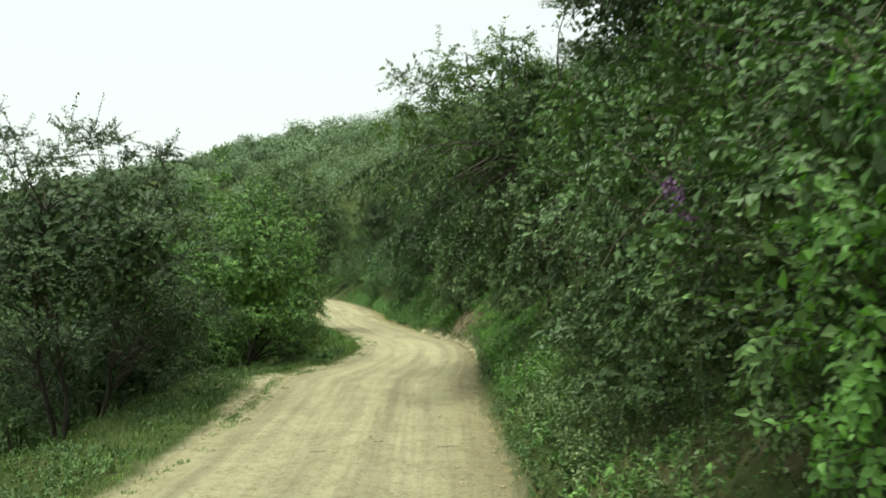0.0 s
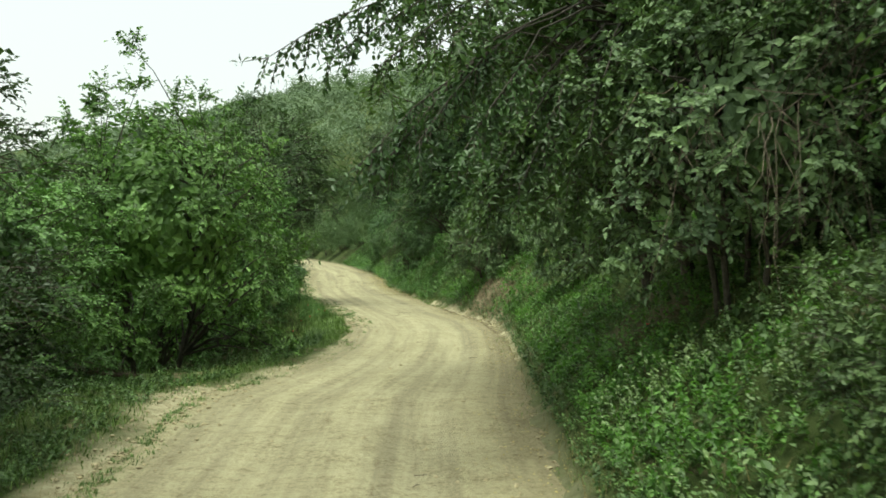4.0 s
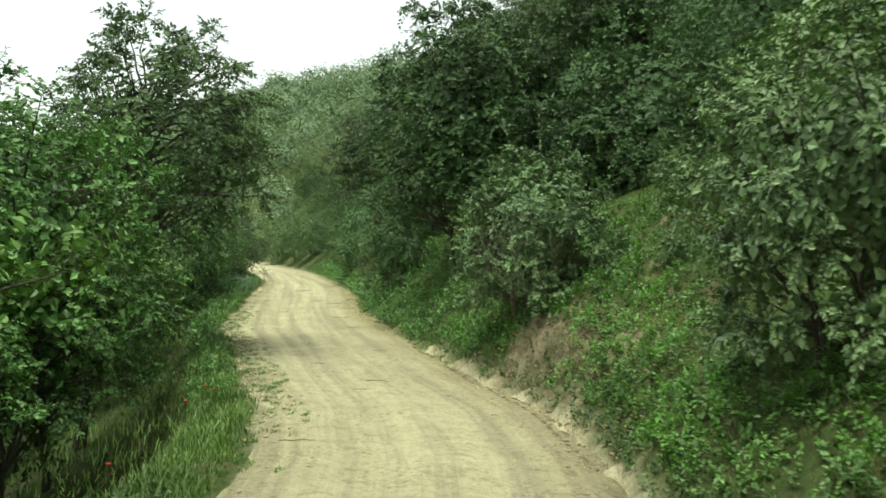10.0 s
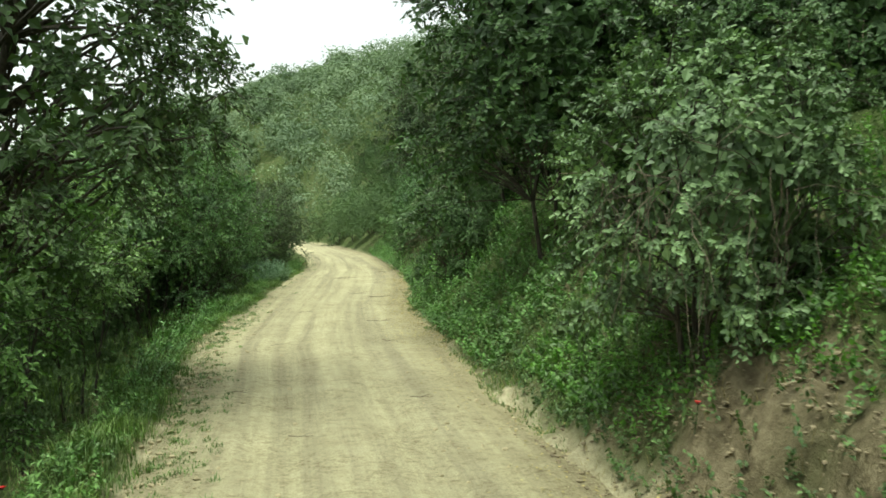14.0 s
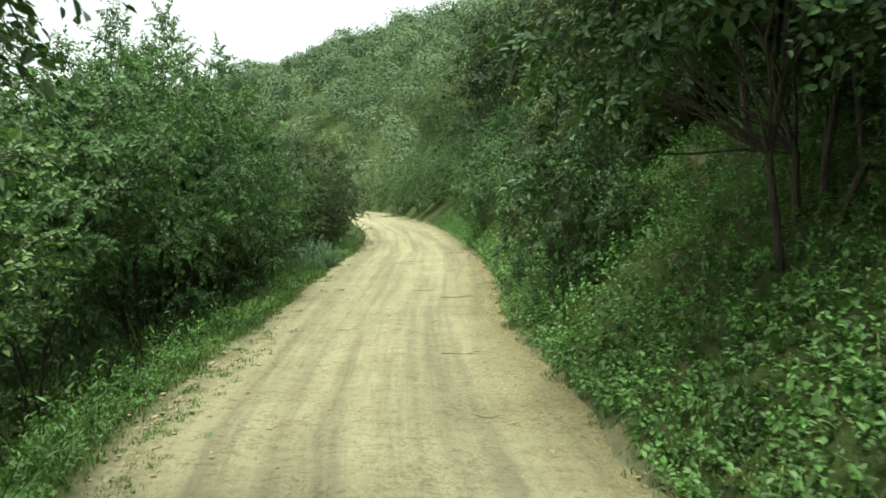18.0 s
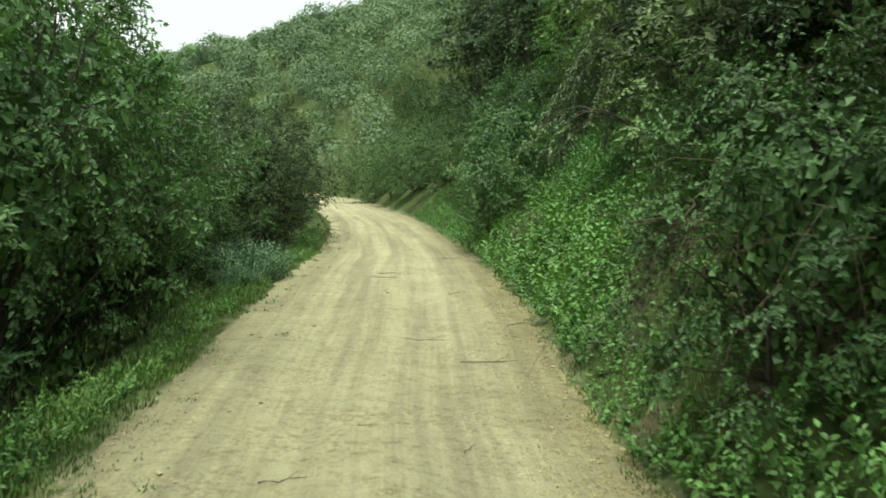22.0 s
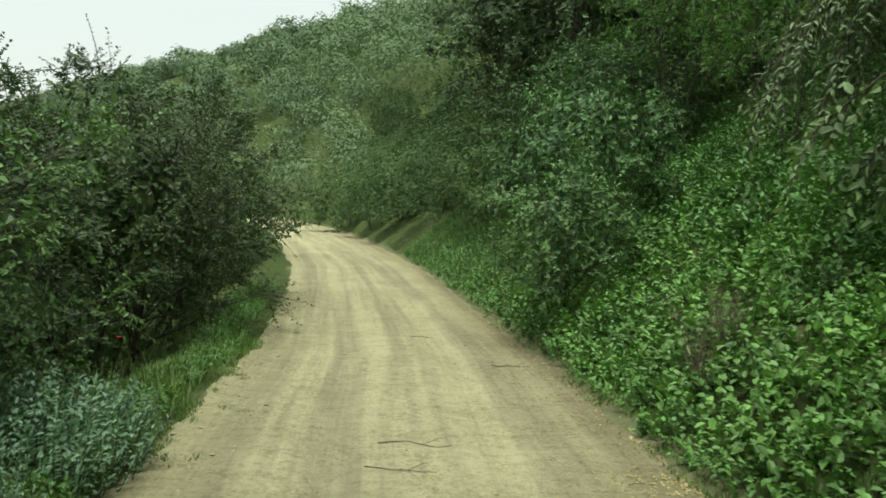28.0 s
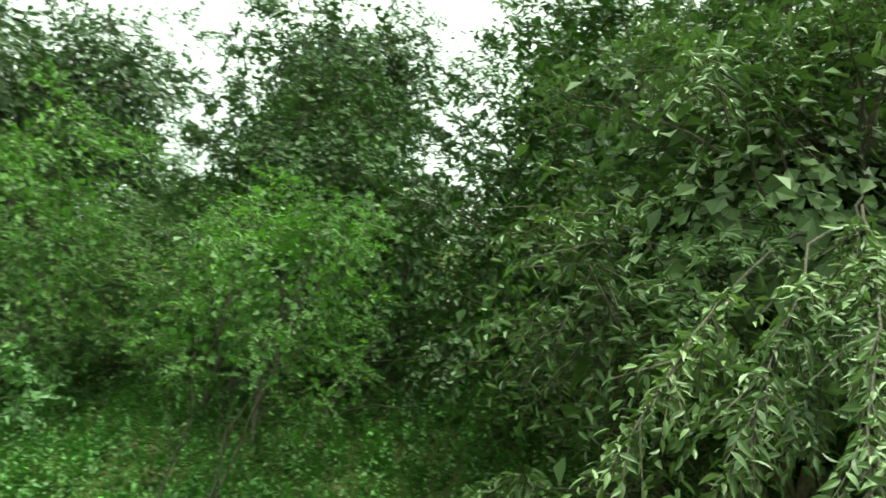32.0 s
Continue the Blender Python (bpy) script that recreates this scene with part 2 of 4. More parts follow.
def soil_material():
    """Hillside earth: brown crumbly soil with thin green and straw cover."""
    m, t, bsdf, _ = node_material("hillside_soil")
    soil = ramp(t, noise_at(t, 7.0, 6.0, 0.7), [(0.3, (0.08, 0.066, 0.038)), (0.5, (0.17, 0.145, 0.085)), (0.72, (0.29, 0.255, 0.155))])
    moss = ramp(t, noise_at(t, 11.0, 6.0, 0.7), [(0.3, (0.035, 0.055, 0.016)), (0.7, (0.09, 0.125, 0.04))])
    cover = ramp(t, noise_at(t, 1.6, 6.0, 0.7), [(0.33, (0.0, 0.0, 0.0)), (0.44, (1.0, 1.0, 1.0))])
    open_earth = t.nodes.new("ShaderNodeAttribute")
    open_earth.attribute_name = "bare"
    grown = mixed(t, cover, (0.0, 0.0, 0.0), open_earth.outputs["Fac"])
    dust = t.nodes.new("ShaderNodeAttribute")
    dust.attribute_name = "dust"
    sand = ramp(t, noise_at(t, 10.0, 7.0, 0.75), [(0.3, (0.27, 0.235, 0.13)), (0.55, (0.49, 0.455, 0.285)), (0.75, (0.6, 0.565, 0.37))])
    t.links.new(mixed(t, mixed(t, soil, moss, grown), sand, dust.outputs["Fac"]), bsdf.inputs["Base Color"])
    bsdf.inputs["Roughness"].default_value = 1.0
    bsdf.inputs["Specular IOR Level"].default_value = 0.1
    relief(t, bsdf, noise_at(t, 16.0, 8.0, 0.75), 0.9, 0.05)
    return m


DIRT, SOIL = dirt_material(), soil_material()


def plain_material(name, colour, rough=0.7, vary=0.25, scale=30.0):
    m, t, bsdf, _ = node_material(name)
    lo, hi = tuple(c * (1 - vary) for c in colour), tuple(min(1, c * (1 + vary)) for c in colour)
    t.links.new(ramp(t, noise_at(t, scale, 5.0), [(0.3, lo), (0.7, hi)]), bsdf.inputs["Base Color"])
    bsdf.inputs["Roughness"].default_value = rough
    return m


PETAL = plain_material("poppy_petal", (0.55, 0.02, 0.015), 0.6)
POLLEN = plain_material("poppy_heart", (0.02, 0.015, 0.02), 0.8)
CUTWOOD = plain_material("fresh_cut_wood", (0.5, 0.36, 0.2), 0.8)
BLOSSOM = plain_material("purple_petal", (0.17, 0.09, 0.19), 0.7)
CRUMB = plain_material("brown_crumb", (0.21, 0.178, 0.105), 1.0, 0.45, 14.0)
CLOD = plain_material("dry_clod", (0.37, 0.325, 0.19), 1.0, 0.35, 12.0)

# ---- plan of the track: y, its edge on the valley side, its edge on the hill side ----
EDGE_Y = [-90, -12, -2, 2, 5, 7.5, 9.5, 12, 14, 16, 19, 22, 25, 28, 31, 34, 37, 40, 46, 52, 60, 70, 80, 100, 130, 170, 220, 400, 1600]
EDGE_L = [-1.4, -1.75, -1.8, -2.0, -2.25, -1.6, -1.4, -1.5, -1.85, -2.45, -3.25, -4.2, -4.7, -5.2, -5.75, -6.25, -6.75, -7.1, -8.3, -9.75, -12.2, -15.2, -18.6, -27, -44, -78, -130, -330, -1500]
EDGE_R = [1.6, 1.35, 1.22, 1.12, 1.1, 1.13, 1.12, 1.12, 0.9, 0.35, -0.35, -0.95, -1.6, -2.2, -2.5, -2.9, -3.4, -3.95, -5.25, -6.5, -8.6, -11.4, -14.6, -22.5, -39, -72, -124, -322, -1490]
BANK_D = [-9, -0.4, 0.0, 0.12, 0.5, 1.0, 2.0, 4.0, 10, 20, 40, 60, 110, 2000]
BANK_Z = [-0.08, -0.08, -0.015, 0.06, 0.4, 0.8, 1.55, 2.9, 7.6, 15.5, 25.5, 29.5, 31, 31]
VALE_D = [-9, -0.4, 0.0, 0.3, 1.3, 2.0, 4.0, 10, 30, 100, 500, 2000]
VALE_Z = [-0.08, -0.08, -0.015, 0.03, -0.02, -0.45, -1.8, -4.6, -9, -14, -16, -16]
DROP_D = [-9, -0.4, 0.0, 0.25, 0.55, 0.75, 1.2, 2.0, 4.0, 10, 30, 100, 500, 2000]
DROP_Z = [-0.08, -0.08, -0.015, 0.03, -0.03, -0.18, -0.85, -1.45, -2.5, -4.8, -9, -14, -16, -16]


def edges_at(y):
    return np.interp(y, EDGE_Y, EDGE_L), np.interp(y, EDGE_Y, EDGE_R)


def lattice(i, j, seed):
    n = (i.astype(np.int64) * 374761393 + j.astype(np.int64) * 668265263 + seed * 974634777) & 0x7FFFFFFF
    n = ((n ^ (n >> 13)) * 1274126177) & 0x7FFFFFFF
    return ((n ^ (n >> 16)) & 0xFFFF) / 65535.0


def fuzz(x, y, size, seed=0):
    """Smooth value noise, -1 to 1, on arrays."""
    u, v = np.asarray(x, float) / size, np.asarray(y, float) / size
    i, j = np.floor(u), np.floor(v)
    a, b = u - i, v - j
    a, b = a * a * (3 - 2 * a), b * b * (3 - 2 * b)
    p, q = lattice(i, j, seed), lattice(i + 1, j, seed)
    r, s = lattice(i, j + 1, seed), lattice(i + 1, j + 1, seed)
    return 2 * ((p + (q - p) * a) + ((r + (s - r) * a) - (p + (q - p) * a)) * b) - 1


def brink(y):
    """One where the ground drops away close beside the track, nought where the verge is broad."""
    return np.interp(y, [9.5, 12.5, 30, 33.5], [0, 1, 1, 0.35])


def valley_z(d, y):
    b = brink(y)
    return (1 - b) * np.interp(d, VALE_D, VALE_Z) + b * np.interp(d, DROP_D, DROP_Z)


def ground_z(x, y):
    x, y = np.asarray(x, float), np.asarray(y, float)
    left, right = edges_at(y)
    ragged = 0.06 * fuzz(x, y, 1.1, 3) + 0.09 * fuzz(x, y, 0.23, 4) + 0.06 * fuzz(x, y, 0.1, 2)
    dr, dl = x - right + ragged, left - x + ragged * 1.6
    scarp = np.clip(1.5 - np.abs(y - 15.0) / 1.35, 0, 1)
    dr = dr + scarp * (0.3 * np.clip((dr - 0.3 - 0.15 * fuzz(x, y, 0.8, 15)) / 0.18, 0, 1) + np.clip(dr, 0, 0.4) * 0.5 * fuzz(x, y, 0.35, 16))
    z = np.where(dr > dl, np.interp(dr, BANK_D, BANK_Z), valley_z(dl, y))
    off = np.maximum(dr, dl)
    rough = np.clip(off, 0, 1.5) * (0.10 * fuzz(x, y, 1.3, 5) + 0.06 * fuzz(x, y, 0.4, 6)) + np.clip(off, 0, 0.6) * 0.05 * fuzz(x, y, 0.2, 10) + np.clip(off - 1, 0, 12) * 0.1 * fuzz(x, y, 5.0, 7)
    far = np.clip(off - 25, 0, 60) * 0.1 * fuzz(x, y, 38.0, 8)
    return z + rough + far + 0.012 * fuzz(x, y, 0.15, 9)


def track_z(x, y):
    left, right = edges_at(y)
    f = (x - left) / (right - left)
    z = 0.02 - 0.02 * (2 * f - 1) ** 2
    for rut in (0.34, 0.68):
        z -= 0.03 * np.exp(-(((f - rut - 0.03 * fuzz(y, y * 0, 6.0, 11)) / 0.075) ** 2))
    z += 0.008 * fuzz(x, y, 0.5, 12) + 0.004 * fuzz(x, y, 0.17, 13) + 0.0035 * fuzz(x, y, 0.08, 14)
    out = np.maximum(np.maximum(-f, f - 1) * (right - left), 0)
    return z - 0.12 * np.clip(out / 0.5, 0, 1)


# ---- mesh helpers ----
def mesh_object(name, verts, faces, material, parent=None, label="", smooth=False):
    """One mesh object from arrays: verts (n, 3), faces (m, 3 or 4)."""
    verts, faces = np.asarray(verts, np.float32), np.asarray(faces, np.int32)
    me = bpy.data.meshes.new(name)
    me.vertices.add(len(verts))
    me.vertices.foreach_set("co", verts.ravel())
    k = faces.shape[1]
    me.loops.add(faces.size)
    me.loops.foreach_set("vertex_index", faces.ravel())
    me.polygons.add(len(faces))
    me.polygons.foreach_set("loop_start", np.arange(len(faces), dtype=np.int32) * k)
    me.polygons.foreach_set("use_smooth", np.full(len(faces), smooth))
    me.update(calc_edges=True)
    me.materials.append(material)
    ob = new(name, me)
    if parent is not None:
        ob.parent = parent
    if label:
        ob["label"] = label
    return ob


def grid_faces(rows, cols):
    i = np.arange(rows * cols).reshape(rows, cols)
    return np.stack([i[:-1, :-1], i[:-1, 1:], i[1:, 1:], i[1:, :-1]], -1).reshape(-1, 4)


def unit(v):
    return v / np.maximum(np.linalg.norm(v, axis=-1, keepdims=True), 1e-9)


def tube(points, radii, sides=6):
    """A tapered round stem along a line of points."""
    p, r = np.asarray(points, float), np.asarray(radii, float)
    d = unit(np.gradient(p, axis=0))
    a = unit(np.cross(d, (0.31, 0.87, 0.38)))
    b = np.cross(d, a)
    w = np.arange(sides) * 2 * np.pi / sides
    ring = p[:, None] + r[:, None, None] * (np.cos(w)[None, :, None] * a[:, None] + np.sin(w)[None, :, None] * b[:, None])
    n = len(p)
    i = np.arange(n * sides).reshape(n, sides)
    j = np.roll(i, -1, 1)
    return ring.reshape(-1, 3), np.stack([i[:-1], j[:-1], j[1:], i[1:]], -1).reshape(-1, 4)


def bundle(pieces):
    """Several (verts, faces) as one."""
    vs, fs, n = [], [], 0
    for v, f in pieces:
        vs.append(v)
        fs.append(f + n)
        n += len(v)
    return np.concatenate(vs), np.concatenate(fs)


def leaf_blades(at, along, face, length, width, fine=False, plain=False):
    """Leaf blades, folded at the midrib and curled at the tip: places, ways, normals and sizes by row."""
    along, n = unit(along), len(at)
    side = unit(np.cross(along, face))
    up = np.cross(side, along)
    L, W = np.broadcast_to(length, n)[:, None], np.broadcast_to(width, n)[:, None]
    if plain:
        v = np.stack([at, at + along * L * 0.42 + side * W * 0.5 + up * W * 0.16, at + along * L - up * L * 0.1, at + along * L * 0.42 - side * W * 0.5 + up * W * 0.16], 1)
        f = np.array([[0, 1, 2], [0, 2, 3]])
    elif not fine:
        near, far = at + along * L * 0.27 + up * W * 0.15, at + along * L * 0.65 + up * W * 0.1
        v = np.stack([at, near + side * W * 0.47, near - side * W * 0.47, far + side * W * 0.4, far - side * W * 0.4, at + along * L - up * L * 0.12], 1)
        f = np.array([[0, 1, 3], [0, 3, 5], [0, 5, 4], [0, 4, 2]])
    else:
        def rib(s, w, lift):
            return [at + along * L * s + side * W * w + up * (W * abs(w) * 0.35 + L * lift), at + along * L * s - side * W * w + up * (W * abs(w) * 0.35 + L * lift)]
        mid = [at + along * L * 0.35, at + along * L * 0.7 - up * L * 0.05]
        v = np.stack([at, *rib(0.2, 0.38, 0.0), *rib(0.42, 0.5, 0.0), *rib(0.72, 0.3, -0.05), at + along * L - up * L * 0.16, *mid], 1)
        f = np.array([[0, 1, 8], [0, 8, 2], [1, 3, 8], [2, 8, 4], [3, 9, 8], [4, 8, 9], [3, 5, 9], [4, 9, 6], [5, 7, 9], [6, 9, 7]])
    k = v.shape[1]
    return v.reshape(-1, 3), (np.arange(n)[:, None, None] * k + f[None]).reshape(-1, 3)


def sprays(rng, base, way, length, leaves, leaf, droop=0.25, flat=0.6, slim=0.5, fine=False, outward=None, plain=False):
    """Leafy shoots: leaves set left and right along a bending twig. Returns the leaves and the twigs."""
    n = len(base)
    way = unit(way)
    length = np.broadcast_to(length, n)
    side = unit(np.cross(way, (0.03, 0.02, 1.0)) + 0.3 * rng.normal(size=(n, 3)))
    s = (np.arange(leaves) + 0.6) / leaves
    k = s[None, :, None]
    down = np.array([0, 0, -1.0])
    at = base[:, None] + way[:, None] * length[:, None, None] * k + down * (droop * length[:, None, None] * k * k)
    sign = np.where(np.arange(leaves) % 2 == 0, 1.0, -1.0)[None, :, None]
    along = way[:, None] * 0.55 + side[:, None] * sign * 0.85 + rng.normal(size=(n, leaves, 3)) * 0.35 + down * 0.25
    face = np.array([0, 0, 1.35]) * flat + way[:, None] * 0.3 + rng.normal(size=(n, leaves, 3)) * 0.36
    if outward is not None:
        face = face + outward[:, None]
    size = leaf * (0.65 + 0.6 * rng.random((n, leaves))) * (1.0 - 0.25 * np.abs(s[None] - 0.5))
    v, f = leaf_blades(at.reshape(-1, 3), along.reshape(-1, 3), face.reshape(-1, 3), size.ravel(), size.ravel() * slim, fine, plain)
    q = np.array([0.0, 0.85])[None, :, None]
    line = base[:, None] + way[:, None] * length[:, None, None] * q + down * (droop * length[:, None, None] * q * q)
    a = unit(np.cross(way, side))
    r = (0.0035 * np.array([1.3, 0.5]))[None, :, None] * (leaf / 0.05) ** 0.5
    ring = np.stack([line + side[:, None] * r, line - side[:, None] * r * 0.5 + a[:, None] * r * 0.87, line - side[:, None] * r * 0.5 - a[:, None] * r * 0.87], 2)
    i = np.arange(n * 6).reshape(n, 2, 3)
    j = np.roll(i, -1, 2)
    tf = np.stack([i[:, :-1], j[:, :-1], j[:, 1:], i[:, 1:]], -1).reshape(-1, 4)
    return (v, f), (ring.reshape(-1, 3), tf)


def limb_line(rng, a, b, n=6, wander=0.08, sag=0.0):
    s = np.linspace(0, 1, n)[:, None]
    p = a + (b - a) * s
    d = np.linalg.norm(b - a)
    p = p + rng.normal(size=(n, 3)) * wander * d * s * (1.15 - s)
    p[:, 2] += (0.22 * d * (s * (1 - s)) - sag * d * s * s)[:, 0]
    return p


def make_tree(kind, label, leaf_mat, seed, height, radius, clear, trunks=1, clumps=110, shoots=14, leaves=12, leaf=0.055, slim=0.6,
              droop=0.25, shoot=0.3, trunk_r=0.07, lean=0.0, bark=BARK, fine=False, dry=0, category="tree", lobes=0.2, wisps=14, low=-0.8, core=1100, back=12,
              reach=(), reach_shoots=12, reach_leaf=0.09, reach_slim=0.5, coarse=False, plain=False):
    """A tree or bush on an empty at its foot: trunks, limbs that end in leafy pads, dark gaps between the pads, loose shoots on top. reach: ends of long hanging limbs."""
    rng = np.random.default_rng(seed)
    plain = plain or coarse
    root = tagged(new(kind), label, category)
    centre = np.array([lean, 0, clear + (height - clear) * 0.46])
    half = np.array([radius, radius, (height - clear) * 0.5])
    k = np.arange(clumps) + 0.5
    phi, tall = k * 2.39996 + rng.normal(size=clumps) * 0.3, 1 - (1 - low) * k / clumps + rng.normal(size=clumps) * 0.06
    flat = np.sqrt(np.clip(1 - tall**2, 0.02, 1))
    if clear < 0.45:
        flat = np.where(tall < 0.1, np.maximum(flat, 0.88), flat)
    ways = np.stack([np.cos(phi) * flat, np.sin(phi) * flat, tall], -1)
    # lobes: the crown swells and draws in, so that its outline is uneven
    swell = 1 + lobes * (np.sin(2.1 * phi + seed) * np.cos(3.3 * tall + 2 * seed) + 0.6 * np.sin(3.7 * phi + 4 * tall + 3 * seed))
    hubs = centre + ways * half * (swell * rng.uniform(0.66, 0.96, clumps))[:, None]
    hubs[:, 2] = np.maximum(hubs[:, 2], clear * 0.8 + 0.22)
    feet = []
    for k in range(trunks):
        w = 2 * np.pi * k / trunks + rng.random()
        foot = np.array([np.cos(w), np.sin(w), 0]) * (0.12 if trunks > 1 else 0.0) * trunks ** 0.5
        top = np.array([lean * 0.7, 0, clear + (height - clear) * 0.6]) + np.array([np.cos(w), np.sin(w), 0]) * radius * (0.4 if trunks > 1 else 0.08)
        line = limb_line(rng, foot - np.array([0, 0, 0.3]), top, 9, 0.05)
        rr = trunk_r * (1.0 if trunks == 1 else 0.75) * np.linspace(1, 0.3, 9)
        rr[0] *= 1.35
        mesh_object("trunk", *tube(line, rr, 8), bark, root, smooth=True)
        feet.append(line)
    fine_twigs = []
    for count, h in enumerate(hubs):
        if coarse and count % 4:
            continue
        line = min(feet, key=lambda q: np.linalg.norm(q[4] - h))
        k = int(np.clip(np.argmin(np.abs(line[:, 2] - (h[2] - 0.35 * np.linalg.norm(h[:2] - line[4, :2])))), 2, 7)) + int(rng.integers(-2, 2))
        k = min(max(k, 2), 8)
        t = tube(limb_line(rng, line[k], h, 6, 0.07), trunk_r * np.linspace(0.3, 0.07, 6), 4)
        if count % max(1, clumps // 8) == 0:
            mesh_object("limb", *t, bark, root, smooth=True)
        else:
            fine_twigs.append(t)
    away = unit((hubs - centre) / half)
    pad = rng.uniform(0.6, 1.35, clumps)
    n = clumps * shoots
    hub, axis, scale = np.repeat(hubs, shoots, 0), np.repeat(away, shoots, 0), np.repeat(pad, shoots)
    grow = unit(axis * np.array([1, 1, 0.75]) + np.array([0, 0, 0.12]))
    way = unit(grow * 0.55 + unit(rng.normal(size=(n, 3))) * np.array([0.95, 0.95, 0.6]))
    base = hub + way * (0.1 * shoot * scale)[:, None] + rng.normal(size=(n, 3)) * 0.14 * shoot
    base[:, 2] = np.maximum(base[:, 2], 0.1 + 0.1 * rng.random(n))
    face_out = axis * np.array([0.75, 0.75, 0.3])
    lv, tw = sprays(rng, base, way, shoot * scale * rng.uniform(0.6, 1.2, n), leaves, leaf, droop, 0.6, slim, fine, face_out, plain)
    crown = [lv]
    if not coarse:
        fine_twigs.append(tw)
    if wisps:
        top = hubs[np.argsort(-hubs[:, 2])[: max(6, clumps // 3)]]
        b = top[rng.integers(0, len(top), wisps)] + rng.normal(size=(wisps, 3)) * 0.1
        w = unit(b - centre) * 0.5 + np.array([0, 0, 0.9]) + rng.normal(size=(wisps, 3)) * 0.25
        lv, tw = sprays(rng, b, w, rng.uniform(0.3, 0.62, wisps) * (radius / 1.8), 17, leaf * 0.95, 0.2, 0.6, slim, fine, None, plain)
        crown.append(lv)
        fine_twigs.append(tw)
    # backing leaves behind each pad and a leafy core, added to block light
    m = back
    b = np.repeat(hubs - away * 0.75 * shoot, m, 0) + rng.normal(size=(clumps * m, 3)) * 0.5 * shoot * np.repeat(pad, m)[:, None]
    b[:, 2] = np.maximum(b[:, 2], 0.12)
    size = np.minimum(0.4 * shoot, 1.7 * leaf) * rng.uniform(0.8, 1.2, clumps * m)
    w = np.repeat(away, m, 0) + np.array([0, 0, 0.5]) + rng.normal(size=(clumps * m, 3)) * 0.4
    crown.append(leaf_blades(b, np.cross(w, rng.normal(size=w.shape)), w, size, size * 0.75, False, True))
    core = int(core * 1.9)
    if core:
        q = np.arange(core) + 0.5
        up = 1 - 1.7 * q / core
        w = np.stack([np.cos(q * 2.39996) * np.sqrt(1 - up**2), np.sin(q * 2.39996) * np.sqrt(1 - up**2), up], -1)
        at = centre + w * half * rng.uniform(0.36, 0.58, (core, 1))
        at[:, 2] = np.maximum(at[:, 2], 0.15)
        size = 0.066 * float(np.mean(half)) * rng.uniform(0.8, 1.2, core)
        tangent = np.cross(w, rng.normal(size=(core, 3)))
        crown.append(leaf_blades(at - unit(tangent) * size[:, None] * 0.5, tangent, w + rng.normal(size=(core, 3)) * 0.3, size, size * 0.8, False, True))
    mesh_object("crown", *bundle(crown), leaf_mat, root)
    tagged(mesh_object("twig_growth", *bundle(fine_twigs), bark, root), kind="stuff")
    for end in reach:
        h = np.array(end, float)
        line = min(feet, key=lambda q: np.linalg.norm(q[5] - h))
        p = limb_line(rng, line[6], h, 9, 0.03)
        arch = np.linspace(0, 1, 9)
        p[:, 2] += 1.1 * arch * (1 - arch) ** 0.5 * (1 - arch**3)
        p[-1] = h
        mesh_object("limb", *tube(p, np.linspace(0.014, 0.003, 9), 5), bark, root, smooth=True)
        n = reach_shoots
        s = rng.uniform(0.68, 1.0, n)
        base = np.stack([np.interp(s, np.linspace(0, 1, 9), p[:, c]) for c in range(3)], -1)
        way = unit(h - p[4]) * 0.5 + rng.normal(size=(n, 3)) * 0.45 + np.array([0, 0, -0.75])
        lv, tw = sprays(rng, base, way, rng.uniform(0.16, 0.32, n), 11, reach_leaf, 0.4, 0.35, reach_slim, True)
        bough = tagged(mesh_object("bough", *lv, leaf_mat, root), kind="stuff")
        tagged(mesh_object("twig_growth", *tw, bark, bough), kind="stuff")
    if dry:
        a = centre + unit(rng.normal(size=(dry, 3)) * np.array([1, 1, 0.3]) + np.array([-0.6, -0.6, -0.2])) * half * 0.75
        a[:, 2] = np.abs(a[:, 2]) * 0.8 + 0.3
        b = a + np.array([-0.25, -0.3, -0.5]) + rng.normal(size=(dry, 3)) * 0.3
        tagged(mesh_object("dead_twig_growth", *bundle([tube(limb_line(rng, p, q, 5, 0.12), np.linspace(0.0045, 0.0015, 5), 3) for p, q in zip(a, b)]), TWIG, root, "bare dry hanging twigs"), kind="stuff")
    return root


def stand(root, x, y, turn=0.0, size=1.0, sink=0.0, tilt=0.0, tall=1.0):
    z = float(ground_z(x, y)) - sink
    return Matrix.Translation((x, y, z)) @ Matrix.Rotation(radians(tilt), 4, "Y") @ Matrix.Rotation(radians(turn), 4, "Z") @ Matrix.Diagonal((size, size, size * tall, 1))


def plant_out(root, spots, group="", sink=0.0):
    """The first spot takes the thing itself, the others take copies. Spots: x, y, turn, size, height factor."""
    if group:
        root["group"] = group
    for k, (x, y, turn, size, tall) in enumerate(spots):
        m = stand(root, x, y, turn, size, sink * size, 0.0, tall)
        if k:
            copy_thing(root, m)
        else:
            first = m
    root.matrix_basis = first
    return root


